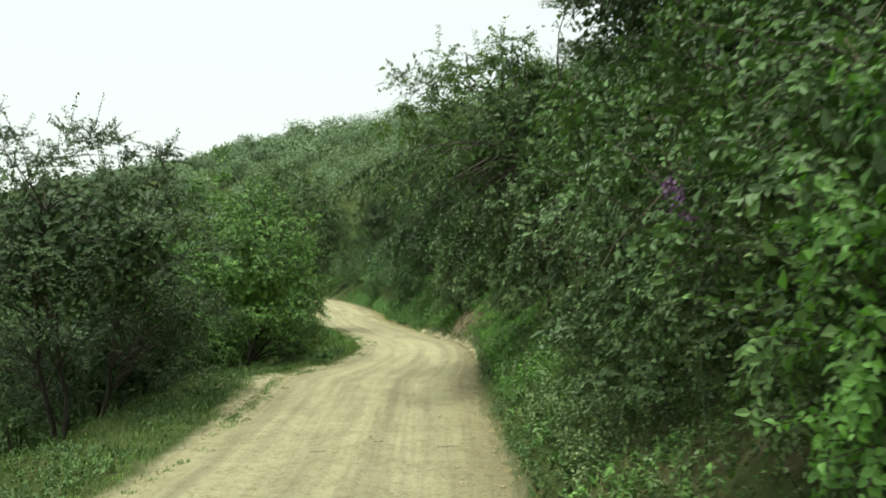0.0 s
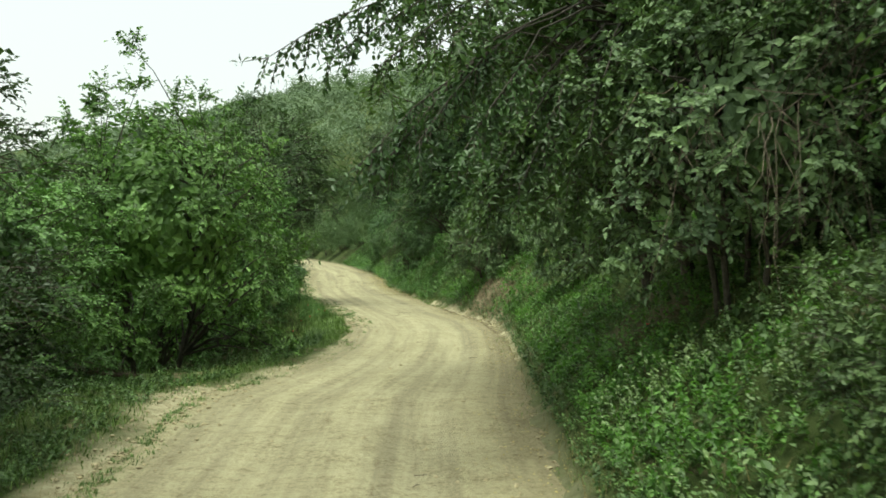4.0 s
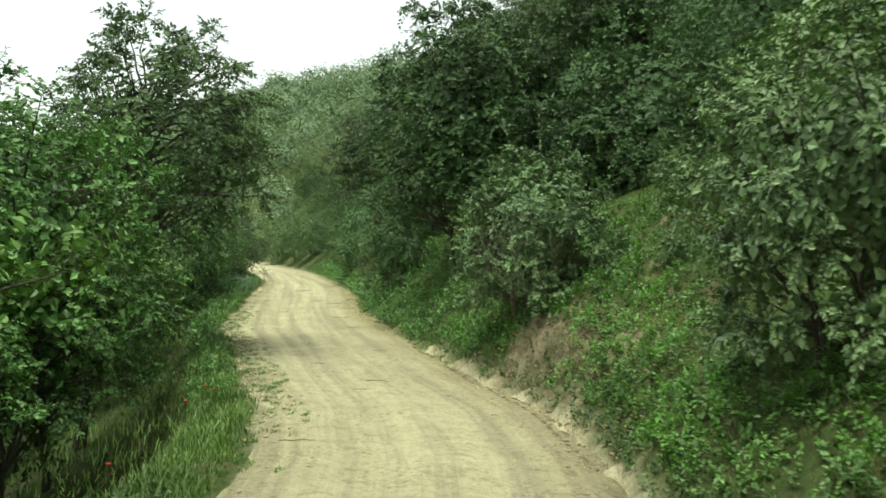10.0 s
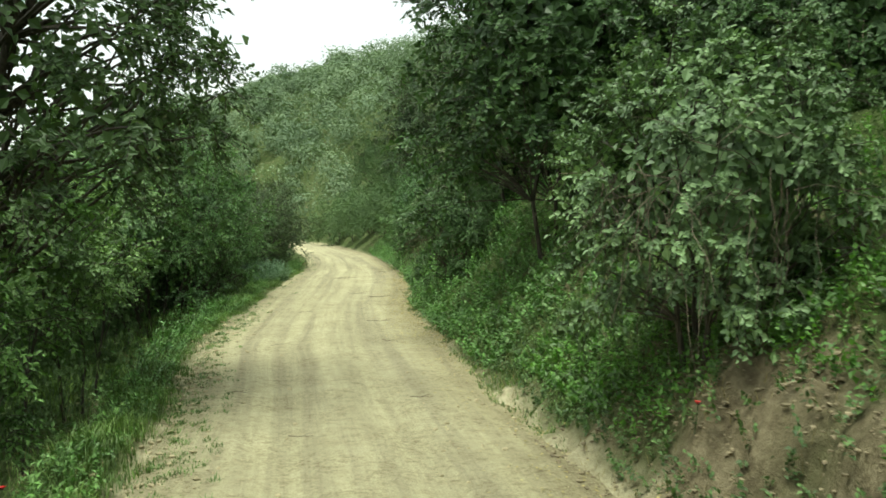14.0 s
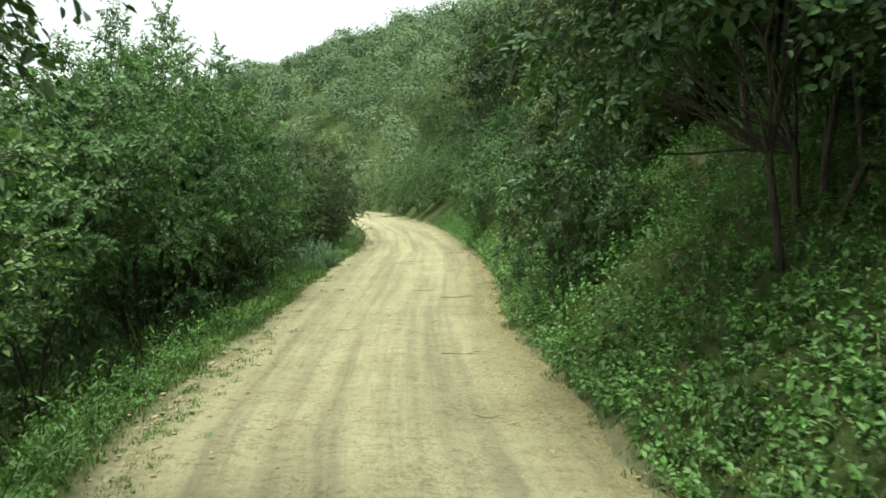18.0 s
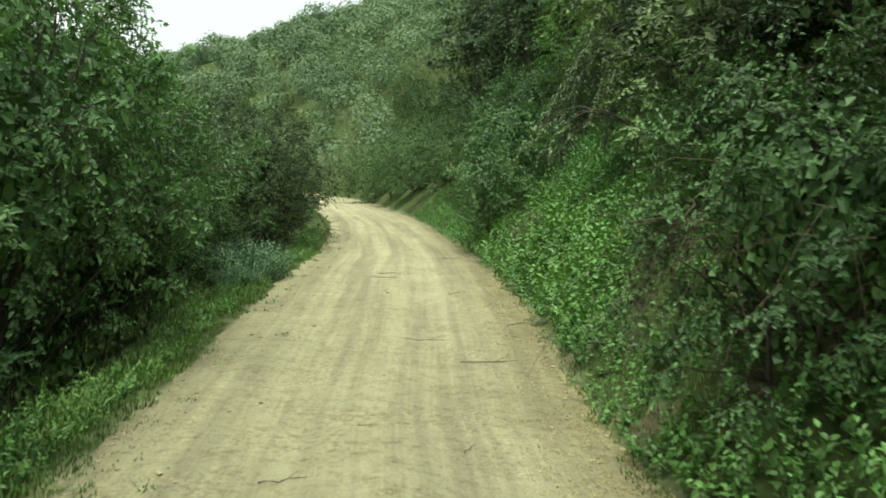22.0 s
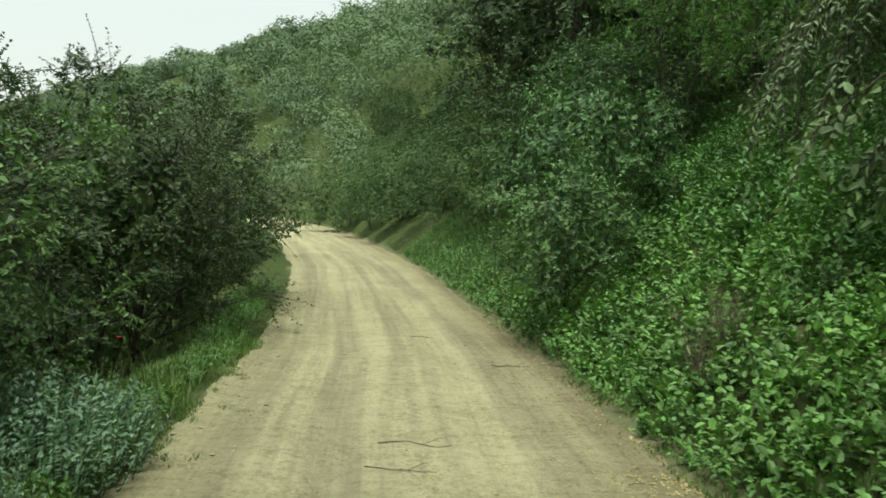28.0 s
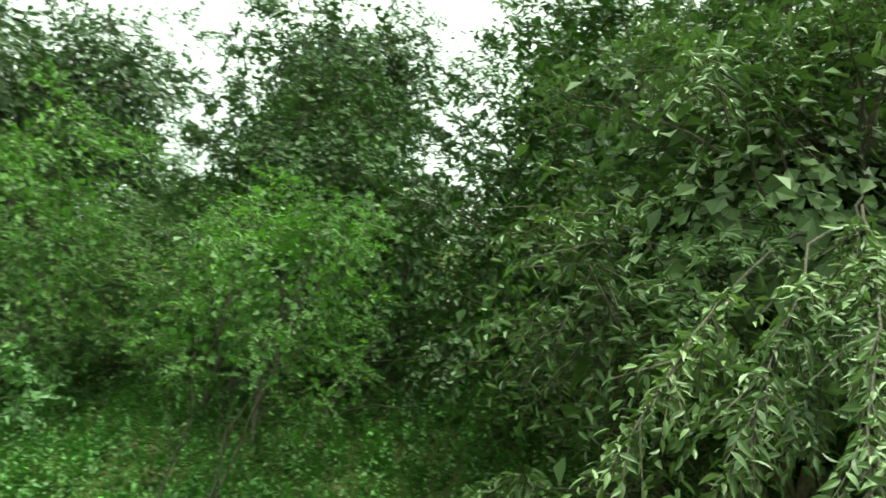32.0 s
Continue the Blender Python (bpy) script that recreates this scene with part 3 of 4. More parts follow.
# ---- ground and track ----
def cut_bank(x, y):
    """How bare the cut bank is: one where the earth lies open."""
    _, R = edges_at(y)
    d = x - R
    open_earth = np.clip(1.5 - np.abs(y - 15.0) / 1.35, 0, 1) * np.clip(1.4 - np.abs(d - 0.5) / 0.5, 0, 1)
    small = np.clip(1.3 - np.abs(y + 4.5) / 1.2, 0, 1) * np.clip(1.3 - np.abs(d - 0.6) / 0.5, 0, 1)
    strip = np.clip(1.3 - np.abs(y - 4.6) / 1.0, 0, 1) * np.clip(1.3 - np.abs(d - 0.95) / 0.4, 0, 1)
    return 1.6 * np.maximum(open_earth, np.maximum(0.3 * small, 0.42 * strip))


def build_ground():
    ys = np.concatenate([np.arange(-90, -13, 3.5), np.arange(-13, 48, 0.2), np.arange(48, 80, 0.8), np.arange(80, 140, 3), np.arange(140, 320, 9), np.geomspace(330, 1600, 12)])
    right = np.concatenate([np.arange(-0.5, 2.6, 0.13), np.geomspace(2.75, 9, 14), np.geomspace(10, 130, 30), np.geomspace(160, 1500, 10)])
    left = np.concatenate([np.arange(-0.5, 3.0, 0.14), np.geomspace(3.2, 12, 14), np.geomspace(14, 130, 18), np.geomspace(170, 1500, 10)])
    L, R = edges_at(ys)
    x = np.concatenate([(L[:, None] - left[None, ::-1]), (R[:, None] + right[None])], 1)
    y = np.broadcast_to(ys[:, None], x.shape)
    v = np.stack([x, y, ground_z(x, y)], -1).reshape(-1, 3)
    ob = mesh_object("ground", v, grid_faces(*x.shape), SOIL, smooth=True)
    bare = np.clip(cut_bank(x, y) * (0.85 + 0.6 * fuzz(x, y, 0.6, 31)), 0, 1).astype(np.float32)
    ob.data.attributes.new("bare", "FLOAT", "POINT").data.foreach_set("value", bare.ravel())
    dr, dl = x - R[:, None], L[:, None] - x
    n = 0.35 * fuzz(x, y, 0.5, 33) + 0.25 * fuzz(x, y, 0.17, 34)
    reach_r, reach_l = np.where(ys < 20, np.where(ys < 8, 0.1, 0.18), 0.08)[:, None], np.interp(ys, [-12, 0, 3, 6, 8, 12, 14, 27, 30], [0.12, 0.12, 0.5, 0.4, 0.12, 0.06, 0.1, 0.1, 0.05])[:, None]
    dust = np.where(dr > -0.9, 1.1 + 1.4 * n - dr / reach_r, 0)
    dust = np.clip(np.where(dr > dl, dust, 1.1 + 1.4 * n - dl / reach_l), 0, 1).astype(np.float32)
    dust = dust * np.where((dr > -0.9) & ((ys > 19) | (ys < 8))[:, None], 0.35, 1.0).astype(np.float32)
    ob.data.attributes.new("dust", "FLOAT", "POINT").data.foreach_set("value", dust.ravel())
    tagged(ob, "brown hillside earth thinly grown with grass and moss", "ground", kind="structure")


def build_track():
    ys = np.concatenate([np.arange(-20, -12, 0.4), np.arange(-12, 46, 0.085), np.arange(46, 100, 0.5), np.arange(100, 160, 3)])
    L, R = edges_at(ys)
    f = np.linspace(0, 1, 46)
    x = (L - 0.45)[:, None] + (R - L + 0.9)[:, None] * f[None]
    y = np.broadcast_to(ys[:, None], x.shape)
    v = np.stack([x, y, track_z(x, y)], -1).reshape(-1, 3)
    ob = mesh_object("road", v, grid_faces(*x.shape), DIRT, smooth=True)
    uv = ob.data.uv_layers.new(name="track")
    idx = np.empty(len(ob.data.loops), np.int32)
    ob.data.loops.foreach_get("vertex_index", idx)
    flat = np.stack([np.broadcast_to(f[None], x.shape), y * 0.3], -1).reshape(-1, 2)
    uv.data.foreach_set("uv", flat[idx].astype(np.float32).ravel())
    tagged(ob, "pale yellow dusty dirt track with wheel ruts and loose clods", "road", kind="structure")


build_ground()
build_track()

# ---- trees and bushes ----
PEAR = make_tree("pear_tree", "bright green broad-leaved tree with low leafy branches beside the track", LEAF_PEAR, 11, 4.3, 1.9, 0.25, 2, 130, 15, 12, 0.06, 0.66, 0.15, 0.3, 0.06, low=-0.95)
PEAR_B = make_tree("pear_tree", "light green rounded tree on the valley side of the track", LEAF_PEAR, 12, 5.1, 1.65, 1.1, 1, 115, 14, 12, 0.06, 0.66, 0.2, 0.3, 0.06)
THORN = make_tree("thorn_tree", "dark olive thorny tree with fine leaves and thin stems", LEAF_THORN, 21, 4.4, 1.9, 0.8, 3, 120, 14, 14, 0.052, 0.58, 0.2, 0.34, 0.05, wisps=26, plain=True)
THORN_B = make_tree("thorn_tree", "dark thicket tree with many grey stems", LEAF_THORN, 22, 3.6, 2.0, 0.6, 4, 120, 14, 13, 0.054, 0.58, 0.2, 0.34, 0.045, wisps=24, plain=True)
SHRUB = make_tree("shrub", "dense mid-green shrub with dry twigs below", LEAF_SHRUB, 31, 2.7, 1.5, 0.2, 4, 100, 13, 12, 0.054, 0.62, 0.2, 0.27, 0.04, dry=130, category="bush", low=-0.95)
PALE = make_tree("quince_bush", "broad bush with pale grey-green leaves and brown stems showing below", LEAF_GREY, 33, 2.6, 1.35, 0.02, 5, 115, 13, 12, 0.056, 0.66, 0.2, 0.25, 0.04, dry=80, category="bush", low=-1.0)
SHRUB_B = make_tree("shrub", "wide leafy shrub on the slope below the track", LEAF_THICKET, 32, 3.95, 1.7, 1.6, 3, 120, 14, 12, 0.056, 0.6, 0.25, 0.29, 0.035, category="bush", wisps=16)
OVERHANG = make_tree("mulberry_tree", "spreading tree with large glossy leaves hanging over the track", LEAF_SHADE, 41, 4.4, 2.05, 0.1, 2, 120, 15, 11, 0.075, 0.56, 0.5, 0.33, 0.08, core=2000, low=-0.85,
                     reach=[(-3.7, -2.0, 1.45), (-3.3, -1.8, 1.5), (-2.9, -2.0, 1.4), (-2.5, -2.4, 1.45), (-2.95, -2.6, 0.66), (-2.8, -2.5, 0.68), (-2.6, -2.65, 0.76), (-2.3, -2.6, 0.72), (-2.3, -1.5, 0.75), (-1.7, -1.0, 0.6), (-2.0, -0.4, 0.8), (-1.4, -2.0, 0.9), (-1.3, -0.5, 0.5), (-1.5, -1.6, 0.65), (-1.9, -2.2, 0.55), (-2.2, -0.85, 0.55), (-2.1, -1.0, 0.4), (-1.9, -0.8, 0.65), (-2.15, -0.6, 0.35), (-1.7, -0.6, 0.8)], reach_shoots=36, reach_leaf=0.066, reach_slim=0.46)
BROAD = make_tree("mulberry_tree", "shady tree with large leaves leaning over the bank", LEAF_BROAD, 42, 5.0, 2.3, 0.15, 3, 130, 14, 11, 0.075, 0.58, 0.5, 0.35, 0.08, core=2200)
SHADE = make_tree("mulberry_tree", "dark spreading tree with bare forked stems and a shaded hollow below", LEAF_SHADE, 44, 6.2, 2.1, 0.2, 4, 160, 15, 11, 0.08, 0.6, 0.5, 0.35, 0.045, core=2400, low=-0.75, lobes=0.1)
THICKET = make_tree("elm_tree", "leafy mid-green thicket tree on the slope below the track", LEAF_THICKET, 23, 4.0, 1.9, 0.8, 4, 125, 14, 12, 0.056, 0.6, 0.2, 0.32, 0.045, wisps=30)
BRAMBLE = make_tree("bramble_bush", "low sprawling scrub bush with small leaves on the bank", LEAF_SCRUB, 24, 1.15, 0.8, 0.02, 4, 55, 11, 11, 0.042, 0.62, 0.2, 0.2, 0.015, category="bush", core=300, wisps=16)
CANOPY = make_tree("mulberry_tree", "high airy tree whose crown leans out over the track", LEAF_AIRY, 45, 5.0, 1.9, 2.0, 1, 85, 12, 11, 0.075, 0.56, 0.5, 0.36, 0.07, lean=1.2, core=0, back=3, wisps=24, lobes=0.3)
ASH = make_tree("ash_tree", "grey-green tree with long narrow drooping leaves", LEAF_ASH, 51, 4.6, 1.8, 0.4, 2, 105, 14, 11, 0.09, 0.36, 0.5, 0.34, 0.06, plain=True)
ASH_LOW = make_tree("ash_tree", "grey-green tree whose drooping boughs hang over the nettle bank", LEAF_ASH, 53, 4.2, 1.3, 0.3, 2, 100, 15, 12, 0.085, 0.32, 0.6, 0.36, 0.07, lean=-0.3, core=1500,
                    reach=[(-2.2, -1.05, 0.2), (-1.95, -0.6, 0.6), (-1.4, -0.7, 1.4), (-1.8, -1.15, 0.4), (-1.6, -0.3, 0.2), (-2.0, -0.2, 0.5), (-1.7, -0.85, 1.0), (-1.3, -1.15, 0.5), (-1.1, -0.8, 0.1), (-1.0, -1.15, 1.0), (-1.5, -0.6, 0.8)], reach_shoots=40, reach_leaf=0.075, reach_slim=0.3)
HEART = make_tree("lime_sapling", "young tree with pale heart-shaped leaves on long boughs", LEAF_GREY, 52, 1.9, 0.5, 0.5, 2, 14, 8, 8, 0.08, 0.72, 0.4, 0.25, 0.025, core=0, wisps=0,
                  reach=[(-1.75, 0.35, 0.75), (-1.5, 0.25, 0.62), (-1.4, 0.35, 0.5), (-1.25, 0.0, 0.58), (-1.45, -0.2, 0.7)], reach_shoots=9, reach_leaf=0.075)
GREY = make_tree("young_bush", "pale grey-green young bush on the slope", LEAF_YOUNG, 61, 1.7, 0.85, 0.1, 3, 60, 11, 11, 0.048, 0.62, 0.1, 0.2, 0.02, category="bush", core=300, wisps=20)
SAPLING = make_tree("sapling", "slender young tree with bright green feathery foliage", LEAF_SAPLING, 71, 3.8, 1.1, 1.0, 3, 60, 11, 13, 0.055, 0.42, 0.3, 0.32, 0.02, core=0, lobes=0.3, plain=True)
FRESH_SHOOT = make_tree("young_shrub", "young shrub with fresh light green leaves", LEAF_FRESH, 72, 1.9, 0.68, 0.2, 3, 36, 10, 9, 0.055, 0.72, 0.15, 0.22, 0.02, fine=True, category="bush", core=100, wisps=8)
TALL = make_tree("tall_tree", "tall dark tree standing against the sky", LEAF_THORN, 81, 7.5, 2.2, 2.0, 2, 110, 11, 10, 0.09, 0.6, 0.3, 0.42, 0.07, lobes=0.3, plain=True)
WALNUT = make_tree("walnut_tree", "dark leafy tree whose crown hangs over the valley verge", LEAF_WALNUT, 83, 6.7, 1.75, 2.9, 1, 105, 15, 11, 0.075, 0.5, 0.45, 0.36, 0.09, lean=1.15, core=100)
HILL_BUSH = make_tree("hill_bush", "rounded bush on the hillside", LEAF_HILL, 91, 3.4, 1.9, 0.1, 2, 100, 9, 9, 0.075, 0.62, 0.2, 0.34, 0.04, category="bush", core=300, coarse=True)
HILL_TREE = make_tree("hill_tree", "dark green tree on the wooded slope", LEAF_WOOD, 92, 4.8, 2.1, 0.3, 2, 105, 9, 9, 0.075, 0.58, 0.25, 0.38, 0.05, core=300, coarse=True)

# valley side
plant_out(PEAR, [(-3.8, 8.6, 0, 1.0, 1.12)], "bright green trees")
plant_out(PEAR_B, [(-4.75, 14.5, 40, 1.05, 1.0), (-5.3, 17.0, 200, 0.95, 1.0), (-4.7, 11.6, 100, 0.9, 0.95), (-4.6, 5.6, 140, 0.85, 0.8)], "bright green trees")
plant_out(THORN, [(-4.2, 1.8, 0, 1.05, 0.96), (-5.6, -1.8, 80, 1.0, 1.0), (-9.2, 40.6, 200, 1.0, 1.0), (-9.8, 37.2, 20, 1.05, 1.0)], "dark thorn trees")
plant_out(THORN_B, [(-5.0, 4.4, 0, 0.9, 0.85), (-6.3, -4.8, 300, 0.9, 0.8), (-9.6, 33.0, 130, 1.05, 1.15), (-10.0, 44.0, 60, 1.1, 1.1)], "dark thorn trees")
plant_out(THICKET, [(-7.6, 29.2, 150, 1.05, 1.35), (-8.0, 32.6, 40, 0.9, 1.15), (-8.7, 35.6, 260, 0.85, 1.1)], "thicket below the track")
plant_out(SHRUB_B, [(-6.95, 22.1, 0, 1.15, 1.02), (-7.6, 25.7, 70, 1.2, 1.1), (-8.8, 31.5, 120, 1.2, 1.25)], "shrubs below the track")
plant_out(WALNUT, [(-5.55, 18.6, 0, 1.0, 1.0)])
# hill side
plant_out(OVERHANG, [(2.7, 4.6, 0, 1.0, 1.0)])
plant_out(SHADE, [(0.35, 23.0, 0, 1.0, 1.0), (1.35, 21.5, 140, 0.55, 0.62), (1.5, 23.8, 250, 0.6, 0.7)], "shade trees", 0.35)
plant_out(CANOPY, [(2.5, 6.0, 180, 1.0, 1.0)])
plant_out(BROAD, [(4.3, -1.6, 110, 1.05, 1.15), (2.2, 24.4, 200, 0.8, 0.95), (2.5, 21.4, 130, 0.65, 0.8), (0.7, 30.2, 300, 0.85, 0.95), (0.6, 36.6, 60, 0.9, 1.0), (0.9, 38.9, 170, 1.0, 1.15), (2.8, 37.2, 280, 1.1, 1.3)], "large-leaved trees", 0.25)
plant_out(SHRUB, [(4.0, 2.4, 0, 1.0, 1.05), (3.4, -1.0, 200, 1.0, 1.1), (3.05, -4.3, 60, 1.05, 1.05), (3.0, -6.5, 150, 0.95, 0.95), (-1.2, 26.9, 300, 0.64, 1.25), (3.0, 20.6, 100, 0.9, 1.0), (1.5, 25.2, 20, 0.8, 0.9), (3.7, 13.6, 75, 0.9, 0.95), (-0.4, 32.0, 140, 0.8, 1.0), (-3.2, 45.8, 210, 1.1, 1.1)], "shrubs on the bank", 0.35)
plant_out(BRAMBLE, [(2.3, -0.4, 0, 0.75, 0.9), (2.45, -1.8, 90, 0.9, 1.0), (2.45, -3.4, 170, 0.95, 1.0), (2.6, -5.0, 250, 1.0, 1.05), (2.6, -6.4, 40, 0.9, 1.0), (3.2, 16.2, 120, 0.8, 0.8), (3.6, 18.4, 300, 0.9, 0.8), (2.6, 15.0, 200, 0.5, 0.7)], "scrub on the bank", 0.1)
plant_out(PALE, [(1.1, 16.75, 10, 0.78, 1.15), (2.6, 3.0, 40, 0.95, 1.1), (2.4, 10.6, 150, 0.74, 1.25), (2.85, -2.3, 60, 0.9, 1.05)], "pale bushes on the bank", 0.1)
plant_out(ASH, [(0.75, 26.4, 90, 1.0, 1.05), (-0.35, 31.2, 200, 0.95, 1.0)], "narrow-leaved trees")
plant_out(ASH_LOW, [(-0.6, 37.4, 0, 1.0, 1.0)])
plant_out(HEART, [(-1.2, 34.6, 0, 1.0, 1.0)])
plant_out(GREY, [(-3.75, 41.0, 0, 1.1, 1.0), (-3.4, 42.5, 90, 1.3, 1.2)], "young pale bushes")
plant_out(SAPLING, [(-1.2, 41.6, 0, 0.9, 1.0), (-1.9, 45.4, 220, 1.1, 1.1)], "young trees")
plant_out(FRESH_SHOOT, [(2.3, -7.1, 0, 0.72, 1.25)])
plant_out(TALL, [(-2.6, 49.0, 0, 1.0, 1.0), (1.6, 46.0, 80, 1.0, 1.0), (3.4, 40.6, 240, 0.95, 0.95), (-4.4, 52.5, 200, 1.0, 1.0), (-0.4, 50.5, 30, 1.0, 1.05), (2.2, 41.2, 100, 0.85, 0.95), (3.5, 0.2, 60, 0.8, 0.85), (3.2, 22.8, 150, 0.8, 0.85), (0.6, 44.6, 190, 0.8, 0.85)], "tall trees")


def hillside_woods():
    rng = np.random.default_rng(5)
    bushes, trees = [], []
    for _ in range(900):
        y = rng.uniform(-10, 95)
        _, R = edges_at(y)
        d = rng.uniform(1.2, 36) if y > 46 else rng.uniform(4.6, 11)
        x = float(R) + d
        if y < 46 and x > 16 or x < -30:
            continue
        if any((x - a[0]) ** 2 + (y - a[1]) ** 2 < (1.9 + 0.03 * d + 0.01 * y) ** 2 for a in bushes + trees):
            continue
        (bushes if rng.random() < 0.55 else trees).append((x, y, rng.uniform(0, 360), rng.uniform(0.75, 1.25), rng.uniform(0.85, 1.2)))
    for _ in range(200):
        y = rng.uniform(40, 90)
        L, _ = edges_at(y)
        x = float(L) - rng.uniform(1.8, 16)
        if any((x - a[0]) ** 2 + (y - a[1]) ** 2 < 5.0 for a in bushes + trees):
            continue
        (bushes if rng.random() < 0.4 else trees).append((x, y, rng.uniform(0, 360), rng.uniform(0.9, 1.3), rng.uniform(0.9, 1.2)))
    return bushes[:28], trees[:32]


WOOD_BUSHES, WOOD_TREES = hillside_woods()
WOOD_BUSHES += [(-9.6, 24.5, 190, 1.2, 1.1), (-9.8, 28.5, 250, 1.2, 1.3), (-8.2, 19.5, 30, 1.1, 1.0), (-7.4, 7.0, 90, 1.4, 1.5), (-7.2, 12.8, 20, 1.3, 1.5), (-11.0, 33.5, 220, 1.4, 1.6)]
WOOD_BUSHES += [(-3.3, 46.4, 0, 0.8, 0.9), (-4.2, 49.4, 50, 0.85, 1.0), (-5.0, 52.6, 100, 0.9, 1.0), (-5.9, 56.0, 150, 0.9, 1.0), (-7.0, 59.6, 200, 0.95, 1.0), (-8.6, 64.0, 250, 1.0, 1.0), (-10.4, 69.0, 300, 1.1, 1.0), (-13.0, 75.0, 20, 1.2, 1.0)]
WOOD_BUSHES += [(-9.0 - 0.16 * k - 2.2 * (k % 3), 2.0 + 2.9 * k, 77 * k % 360, 1.2, 1.1) for k in range(11)] + [(-13.0 - 2.4 * (k % 3), 38.5 + 2.6 * k, 97 * k % 360, 1.3, 1.2) for k in range(9)]
WOOD_TREES += [(4.8, 40.2, 10, 1.2, 1.2), (5.2, 43.2, 100, 1.2, 1.2), (5.0, 36.4, 200, 1.2, 1.3), (6.6, 38.6, 300, 1.2, 1.3), (3.2, 34.2, 30, 1.1, 1.2)]
WOOD_TREES += [(-4.2, 53.8, 70, 0.9, 1.0), (-5.6, 59.0, 110, 0.95, 1.0), (-7.2, 64.5, 160, 1.0, 1.0)]
WOOD_TREES += [(-12.2, 39.5, 60, 1.2, 1.3), (-12.0, 46.5, 300, 1.2, 1.1), (-6.6, 15.8, 140, 1.0, 1.2)]
WOOD_BUSHES += [(3.5, 20.8, 10, 1.0, 1.0), (4.9, 19.0, 130, 0.9, 1.0), (5.6, 15.6, 220, 0.8, 0.9), (5.0, 11.8, 310, 1.0, 1.0), (4.9, 8.6, 80, 1.0, 1.1), (-2.6, 50.4, 170, 0.9, 0.9), (-4.0, 55.0, 40, 1.0, 1.0), (-2.4, 47.4, 260, 0.9, 1.0), (2.4, 44.0, 30, 0.9, 1.0), (1.0, 47.5, 110, 1.0, 1.0)]
plant_out(HILL_BUSH, WOOD_BUSHES, "hillside bushes", 0.35)
plant_out(HILL_TREE, WOOD_TREES, "hillside trees", 0.3)


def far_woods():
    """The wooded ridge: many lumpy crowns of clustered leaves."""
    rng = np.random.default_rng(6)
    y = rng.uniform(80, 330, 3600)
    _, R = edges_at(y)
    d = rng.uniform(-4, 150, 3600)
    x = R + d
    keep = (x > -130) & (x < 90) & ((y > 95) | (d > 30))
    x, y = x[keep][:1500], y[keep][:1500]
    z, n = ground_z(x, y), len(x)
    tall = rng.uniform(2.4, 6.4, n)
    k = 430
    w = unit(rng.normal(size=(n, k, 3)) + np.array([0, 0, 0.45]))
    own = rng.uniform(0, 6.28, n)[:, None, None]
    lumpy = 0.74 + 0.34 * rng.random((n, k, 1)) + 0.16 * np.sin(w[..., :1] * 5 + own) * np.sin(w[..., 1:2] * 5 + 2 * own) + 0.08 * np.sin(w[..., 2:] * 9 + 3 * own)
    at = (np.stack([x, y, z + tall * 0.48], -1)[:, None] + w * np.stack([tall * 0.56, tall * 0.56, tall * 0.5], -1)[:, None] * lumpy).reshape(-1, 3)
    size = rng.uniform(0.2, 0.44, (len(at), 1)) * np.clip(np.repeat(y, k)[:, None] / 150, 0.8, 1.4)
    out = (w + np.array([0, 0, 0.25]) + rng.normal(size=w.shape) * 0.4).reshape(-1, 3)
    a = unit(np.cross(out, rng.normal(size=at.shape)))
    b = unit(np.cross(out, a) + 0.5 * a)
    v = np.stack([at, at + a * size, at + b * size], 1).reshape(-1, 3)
    tagged(mesh_object("far_woods", v, np.arange(len(v)).reshape(-1, 3), LEAF_HAZED), "green woodland covering the far ridge, haze tinted into its leaves", "woods", kind="stuff")


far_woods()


# ---- low growth ----
def scatter(rng, n, y0, y1, d0, d1, side):
    y = rng.uniform(y0, y1, n)
    L, R = edges_at(y)
    d = d0 + (d1 - d0) * rng.random(n) ** 1.3
    x = R + d if side > 0 else L - d
    return x, y, d


def blades(rng, x, y, tall, wide, lean=0.35):
    n = len(x)
    p = np.stack([x, y, np.maximum(ground_z(x, y), track_z(x, y)) - 0.01], -1)
    w = rng.uniform(0, 2 * np.pi, n)
    side = np.stack([np.cos(w), np.sin(w), 0 * w], -1)
    bend = np.stack([-np.sin(w), np.cos(w), 0 * w], -1) * (tall * lean * rng.uniform(0.2, 1.6, n))[:, None]
    up = np.array([0, 0, 1.0]) * tall[:, None]
    W = wide[:, None]
    mid = p + up * 0.6 + bend * 0.4
    v = np.stack([p - side * W, p + side * W, mid - side * W * 0.8, mid + side * W * 0.8, p + up * 0.95 + bend], 1)
    f = np.array([[0, 1, 3], [0, 3, 2], [2, 3, 4]])
    return v.reshape(-1, 3), (np.arange(n)[:, None, None] * 5 + f[None]).reshape(-1, 3)


